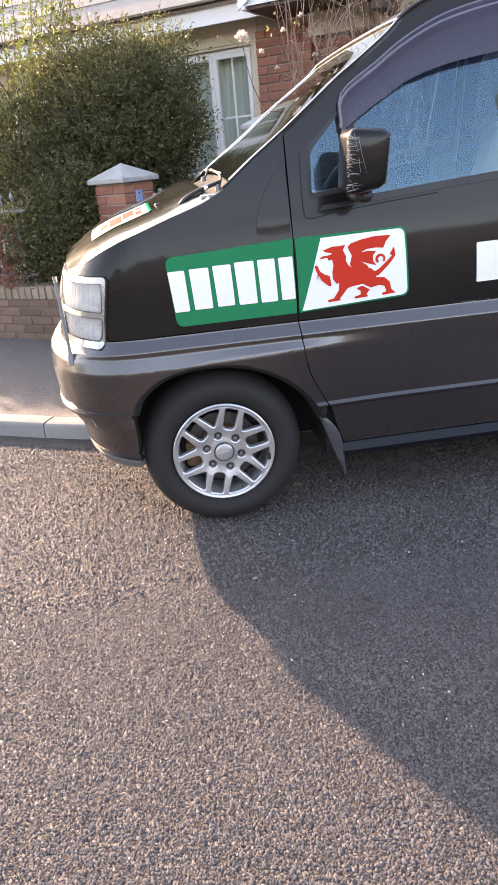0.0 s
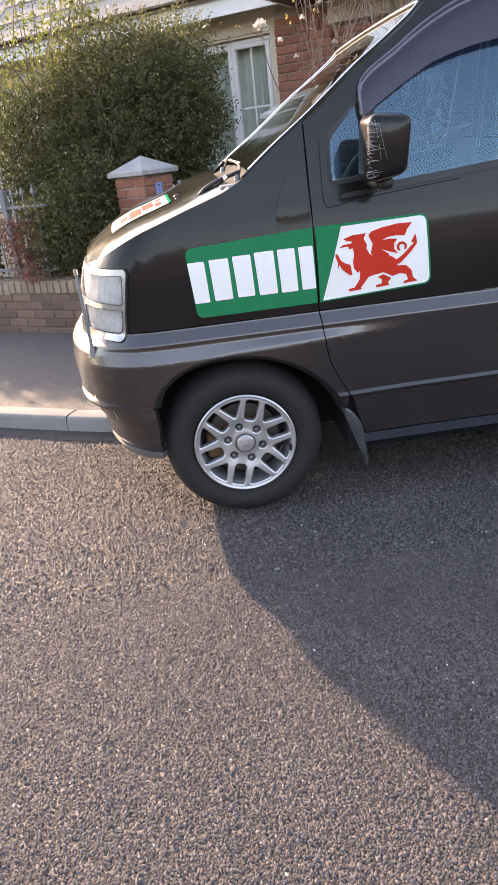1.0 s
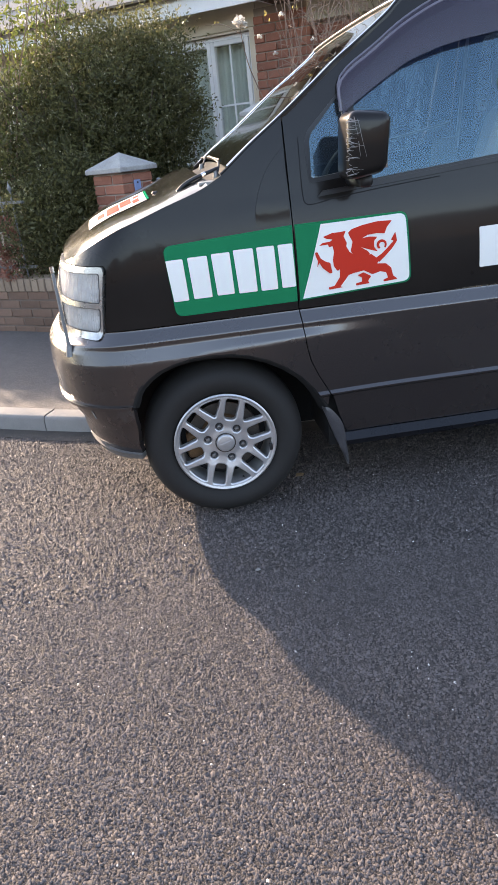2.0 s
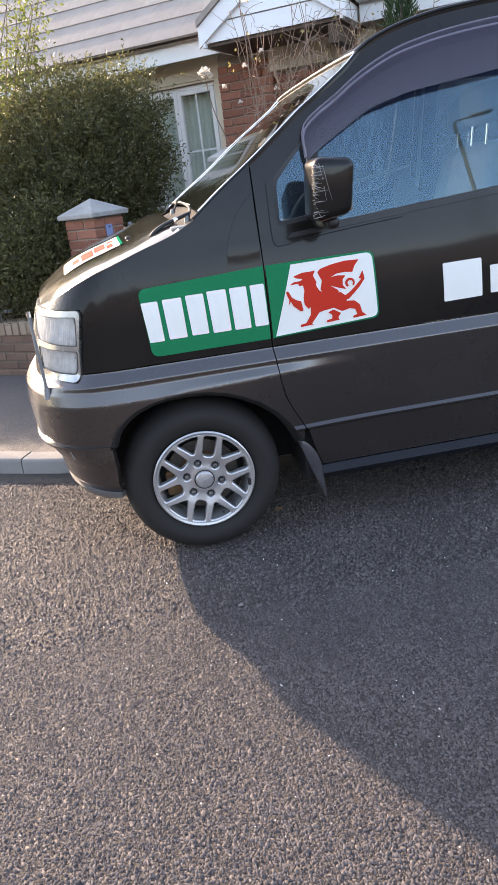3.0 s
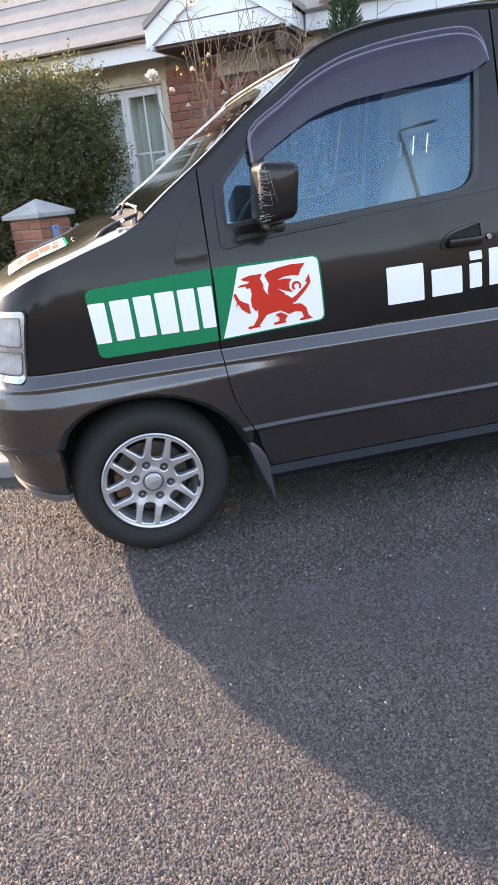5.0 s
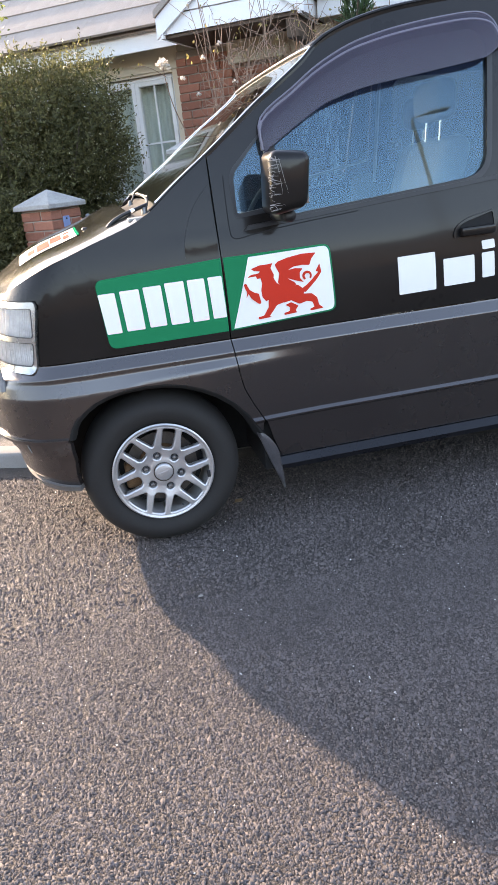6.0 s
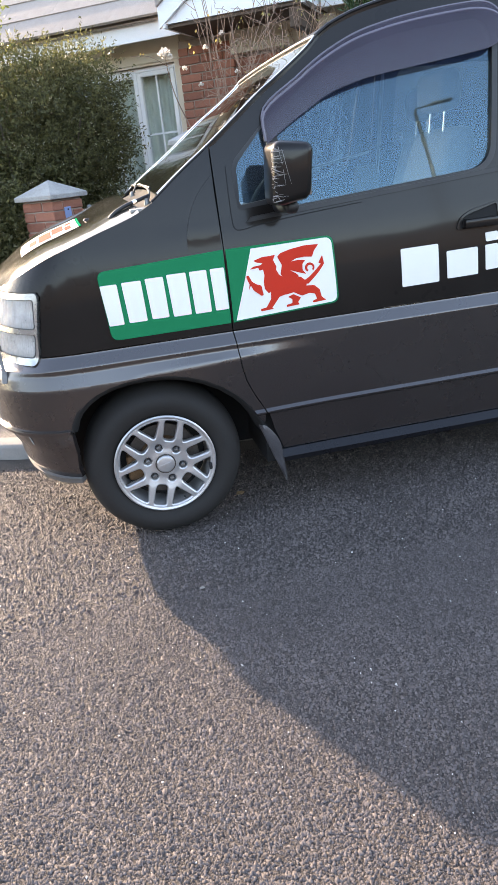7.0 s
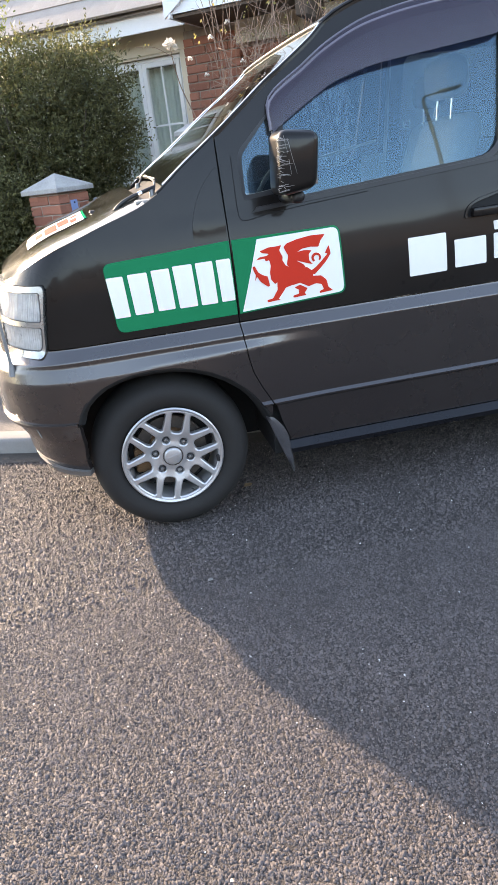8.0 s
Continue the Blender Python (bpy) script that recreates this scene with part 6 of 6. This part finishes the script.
def lay(name, meshes, parent, m, rnd):
    ob = new(name, rnd.choice(meshes))
    ob.parent = parent
    ob.matrix_basis = m @ pose(rnd.uniform(-0.0015, 0.0015), rnd.uniform(-0.003, 0.003), 0, rnd.uniform(-0.4, 0.4), 0, rnd.uniform(-0.5, 0.5))
    return ob


brnd = random.Random(9)
# low garden wall with a coping of bricks on edge
WF = -2.33
garden_wall = tagged(new("garden_wall"), "low brown brick garden wall with a brick-on-edge coping", "wall", kind="structure")
garden_wall.matrix_basis = STREET
part("mortar", box((-3.6, WF + 0.008, 0.0), (0.36, WF + 0.207, 0.470)), WALLMORTAR, garden_wall, smooth=0)
stretch = [brick_mesh("wall_brick", 0.215, 0.1025, 0.065, WALLBRICK, k) for k in range(3)]
edge = [brick_mesh("coping_brick", 0.065, 0.225, 0.105, COPING, k) for k in range(3)]
for c in range(5):
    z = 0.135 + 0.075 * c
    off = 0.1125 * (c % 2)
    a = 0.25 - off
    while a > -3.5:
        lay("brick", stretch, garden_wall, pose(a, WF + 0.052, z), brnd)
        a -= 0.225
part("coping_mortar", box((-3.6, WF + 0.004, 0.468), (0.36, WF + 0.209, 0.562)), WALLMORTAR, garden_wall, smooth=0)
a = 0.32
while a > -3.55:
    lay("coping_brick", edge, garden_wall, pose(a, WF + 0.105, 0.524 + (0.0 if a > -0.98 else -0.012)), brnd)
    a -= 0.0755

# piers
def pier(name, centre, turn, size, height, cap, base_z, label):
    t = thing(name, label, "gate pier", "gate piers", m=Matrix.Translation((centre.x, centre.y, base_z)) @ Matrix.Rotation(turn, 4, "Z"))
    h = size / 2
    part("mortar", box((-h + 0.009, -h + 0.009, 0), (h - 0.009, h - 0.009, height)), MORTAR, t, smooth=0)
    full = [brick_mesh("pier_brick", 0.2125, 0.1025, 0.065, BRICK, 20 + k) for k in range(3)]
    headb = [brick_mesh("pier_header", size - 0.2125 - 0.010, 0.1025, 0.065, BRICK, 30 + k) for k in range(2)]
    n = int(height / 0.075)
    for c in range(n):
        z = 0.040 + 0.075 * c
        for side in range(4):
            R = Matrix.Rotation(side * math.pi / 2, 4, "Z")
            flip = (c + side) % 2
            x_full = (-h + 0.106) if flip else (h - 0.106)
            x_head = (h - (size - 0.2225) / 2) if flip else (-h + (size - 0.2225) / 2)
            lay("brick", full, t, R @ pose(x_full, -h + 0.0515, z), brnd)
            if size > 0.3:
                lay("brick", headb, t, R @ pose(x_head, -h + 0.0515, z), brnd)
    bm = bmesh.new()
    c2 = cap / 2
    low = [bm.verts.new((sx * c2, sy * c2, height)) for sx, sy in ((-1, -1), (1, -1), (1, 1), (-1, 1))]
    mid = [bm.verts.new((sx * c2, sy * c2, height + 0.035)) for sx, sy in ((-1, -1), (1, -1), (1, 1), (-1, 1))]
    apex = bm.verts.new((0, 0, height + 0.145))
    bm.faces.new(low[::-1])
    for i in range(4):
        bm.faces.new((low[i], low[(i + 1) % 4], mid[(i + 1) % 4], mid[i]))
        bm.faces.new((mid[i], mid[(i + 1) % 4], apex))
    part("cap", bm, CAP, t, "weathered grey pyramid capstone", smooth=0, bevel=0.006)
    return t


p1 = pier("gate_pier", PIER_C, PTURN, 0.335, 1.215, 0.41, 0.11, "red brick gate pier with a pyramid stone cap")
part("plate", rounded((0.172, -0.055, 0.93), (0.180, 0.02, 1.15), 0.004, 1), PLATE, p1, "plain blue-grey plate with two dark screws")
part("screw", tube([(0.178, -0.018, 1.13), (0.184, -0.018, 1.13)], 0.007, 8), TRIM, p1)
part("screw", tube([(0.178, -0.018, 0.95), (0.184, -0.018, 0.95)], 0.007, 8), TRIM, p1)
p2 = pier("gate_pier", Vector((0.90, 3.50, 0)), PTURN, 0.335, 1.52, 0.41, 0.11, "taller red brick gate pier with a pyramid stone cap")

# brick pier of the porch
pp = part("porch_pier", box((0.768, -0.10, 0.0), (1.30, -0.002, 2.545)), MORTAR, house, "red brick porch pier", smooth=0)
pbr = [brick_mesh("porch_brick", 0.215, 0.1025, 0.065, BRICK, 50 + k) for k in range(3)]
half_b = [brick_mesh("porch_half_brick", 0.1025, 0.1025, 0.065, BRICK, 60 + k) for k in range(2)]
for c in range(33):
    z = 0.05 + 0.075 * c
    if c % 2:
        for a in (0.868, 1.093):
            lay("brick", pbr, pp, pose(a, -0.062, z), brnd)
        lay("brick", half_b, pp, pose(1.256, -0.062, z), brnd)
    else:
        lay("brick", half_b, pp, pose(0.812, -0.062, z), brnd)
        for a in (0.981, 1.206):
            lay("brick", pbr, pp, pose(a, -0.062, z), brnd)
pp2 = part("porch_return", box((1.31, -0.06, 0.0), (1.74, -0.002, 2.36)), MORTAR, house, "red brick wall beside the front door", smooth=0)
for c in range(31):
    z = 0.05 + 0.075 * c
    for a in ((1.43, 1.655) if c % 2 else (1.425, 1.62)):
        lay("brick", pbr, pp2, pose(a, -0.022, z), brnd)

# roof tiles, course by course
tb = bmesh.new()
box((-0.1496, 0.0, 0.0), (0.1496, 0.40, 0.022), tb)
for v in tb.verts:
    if v.co.y > 0.2:
        v.co.z -= 0.012
tme = bpy.data.meshes.new("roof_tile")
tb.to_mesh(tme)
tb.free()
tme.materials.append(TILE)
tile_turn = Matrix.Rotation(PITCH, 4, "X")


def tile_at(course, col):
    a = -2.6 + col * 0.300 + 0.15 * (course % 2)
    p = RO + Vector((a, -0.04, 0)) + RD * (0.335 * course) + RN * 0.034
    return a, Matrix.Translation(p) @ tile_turn


for course in range(9):
    for col in range(24):
        a, m = tile_at(course, col)
        if a > 1.0 and course < 4 and a < 2.4:
            continue
        ob = new("tile", tme)
        ob.parent = roof_h
        ob.matrix_basis = m @ pose(0, 0, 0, brnd.uniform(-0.10, 0.10), brnd.uniform(-0.06, 0.06), 0)
bm = bmesh.new()
for course in range(14):
    for col in range(-13, 34):
        if course < 9 and 0 <= col < 24:
            continue
        a, m = tile_at(course, col)
        box((-0.149, 0.0, 0.0), (0.149, 0.40, 0.022), bm, m)
tagged(part("far_tiles", bm, TILE, roof_h, smooth=0), kind="stuff")
# loose chippings bedded in the road, near the van
def stones(n, x0, x1, y0, y1, size, rng, ok):
    base = np.array([(0.5, 0, 0), (0.16, 0.48, 0), (-0.42, 0.3, 0), (-0.40, -0.32, 0), (0.2, -0.47, 0), (0.06, 0.03, 0.66)])
    faces = np.array([(0, 1, 5), (1, 2, 5), (2, 3, 5), (3, 4, 5), (4, 0, 5)])
    X = rng.uniform(x0, x1, n)
    Y = rng.uniform(y0, y1, n)
    keep = ok(X, Y)
    X, Y = X[keep], Y[keep]
    n = len(X)
    s = size * np.clip(rng.lognormal(0, 0.36, n), 0.4, 2.0)
    a = rng.uniform(0, 6.283, n)
    ca, sa = np.cos(a), np.sin(a)
    B = base[None] * s[:, None, None]
    B = B * (1 + rng.uniform(-0.25, 0.25, B.shape))
    B[:, 5, :2] += rng.uniform(-0.42, 0.42, (n, 2)) * s[:, None]
    B[:, 5, 2] *= rng.uniform(0.35, 1.0, n)
    V = np.empty_like(B)
    V[:, :, 0] = B[:, :, 0] * ca[:, None] - B[:, :, 1] * sa[:, None] + X[:, None]
    V[:, :, 1] = B[:, :, 0] * sa[:, None] + B[:, :, 1] * ca[:, None] + Y[:, None]
    V[:, :, 2] = B[:, :, 2]
    V[:, :5, 2] = -0.0008
    F = (faces[None] + (np.arange(n) * 6)[:, None, None]).reshape(-1, 3)
    return V.reshape(-1, 3), F


srng = np.random.default_rng(21)


def on_road(X, Y):
    kx = np.array([p.x for p in k_line])
    ky = np.array([p.y for p in k_line])
    return Y < np.interp(X, kx, ky) - 0.01


near = stones(200000, -1.15, 1.35, -1.95, -0.45, 0.0058, srng, on_road)
near[0][:, 2] *= 1.05
away = stones(150000, -1.7, 2.1, -0.45, 1.9, 0.0082, srng, on_road)
away[0][:, 2] *= 1.15
big = stones(9000, -1.15, 1.6, -1.95, 0.9, 0.0088, srng, on_road)
big[0][:, 2] *= 0.65
V = np.vstack([near[0], away[0], big[0]])
F = np.vstack([near[1], away[1] + len(near[0]), big[1] + len(near[0]) + len(away[0])])
tagged(fast_mesh("road_chippings", V, F, CHIP), "angular stone chippings bedded in the road surface", "chippings", kind="stuff")
V, F = stones(1800, -1.7, 2.2, -1.95, 1.9, 0.0052, srng, on_road)
QUARTZ = surface("pale_stone", (0.55, 0.52, 0.47), 0.35, var=0.2, big=30, fine=300, bump=0.1)
tagged(fast_mesh("pale_chippings", V, F, QUARTZ), "scattered pale quartz chippings in the road", "chippings", kind="stuff")

# dead leaf and a pale pebble lying in the van's shade
def fallen_leaf(x, y, size, turn, seed):
    t = thing("fallen_leaf", "curled pale brown dead leaf lying on the road", "leaf", "fallen leaves", m=pose(x, y, 0.007, 0, 0, turn))
    r = random.Random(seed)
    bm = bmesh.new()
    rows = []
    for i in range(7):
        f = i / 6
        w = size * 0.42 * math.sin(math.pi * min(0.97, 0.06 + 0.9 * f)) * r.uniform(0.85, 1.1)
        curl = 0.25 * size * (f - 0.5) ** 2
        rows.append([bm.verts.new((size * (f - 0.5), s * w, curl + 0.22 * abs(s) * w + r.uniform(0, 0.002))) for s in (-1.0, -0.5, 0.0, 0.5, 1.0)])
    for a, b in zip(rows, rows[1:]):
        for j in range(4):
            bm.faces.new((a[j], a[j + 1], b[j + 1], b[j]))
    bmesh.ops.recalc_face_normals(bm, faces=bm.faces[:])
    bmesh.ops.solidify(bm, geom=bm.faces[:], thickness=0.0008)
    part("blade", bm, LEAFD, t, smooth=60)
    part("stalk", tube([(-size * 0.5, 0, 0.002), (-size * 0.75, 0.004, 0.0)], 0.0012, 5), TWIG, t)


fallen_leaf(0.335, 0.27, 0.045, 25, 3)
pebble = rounded((-0.013, -0.008, -0.004), (0.013, 0.008, 0.006), 0.005, 2)
prnd = random.Random(4)
for v in pebble.verts:
    v.co *= prnd.uniform(0.6, 0.8)
pebble_ob = obj("pebble", pebble, CONCRETE, smooth=60)
pebble_ob.matrix_basis = pose(0.037, -0.426, 0.004, 0, 0, 15)
tagged(pebble_ob, "small pale pebble lying on the road", "pebble")
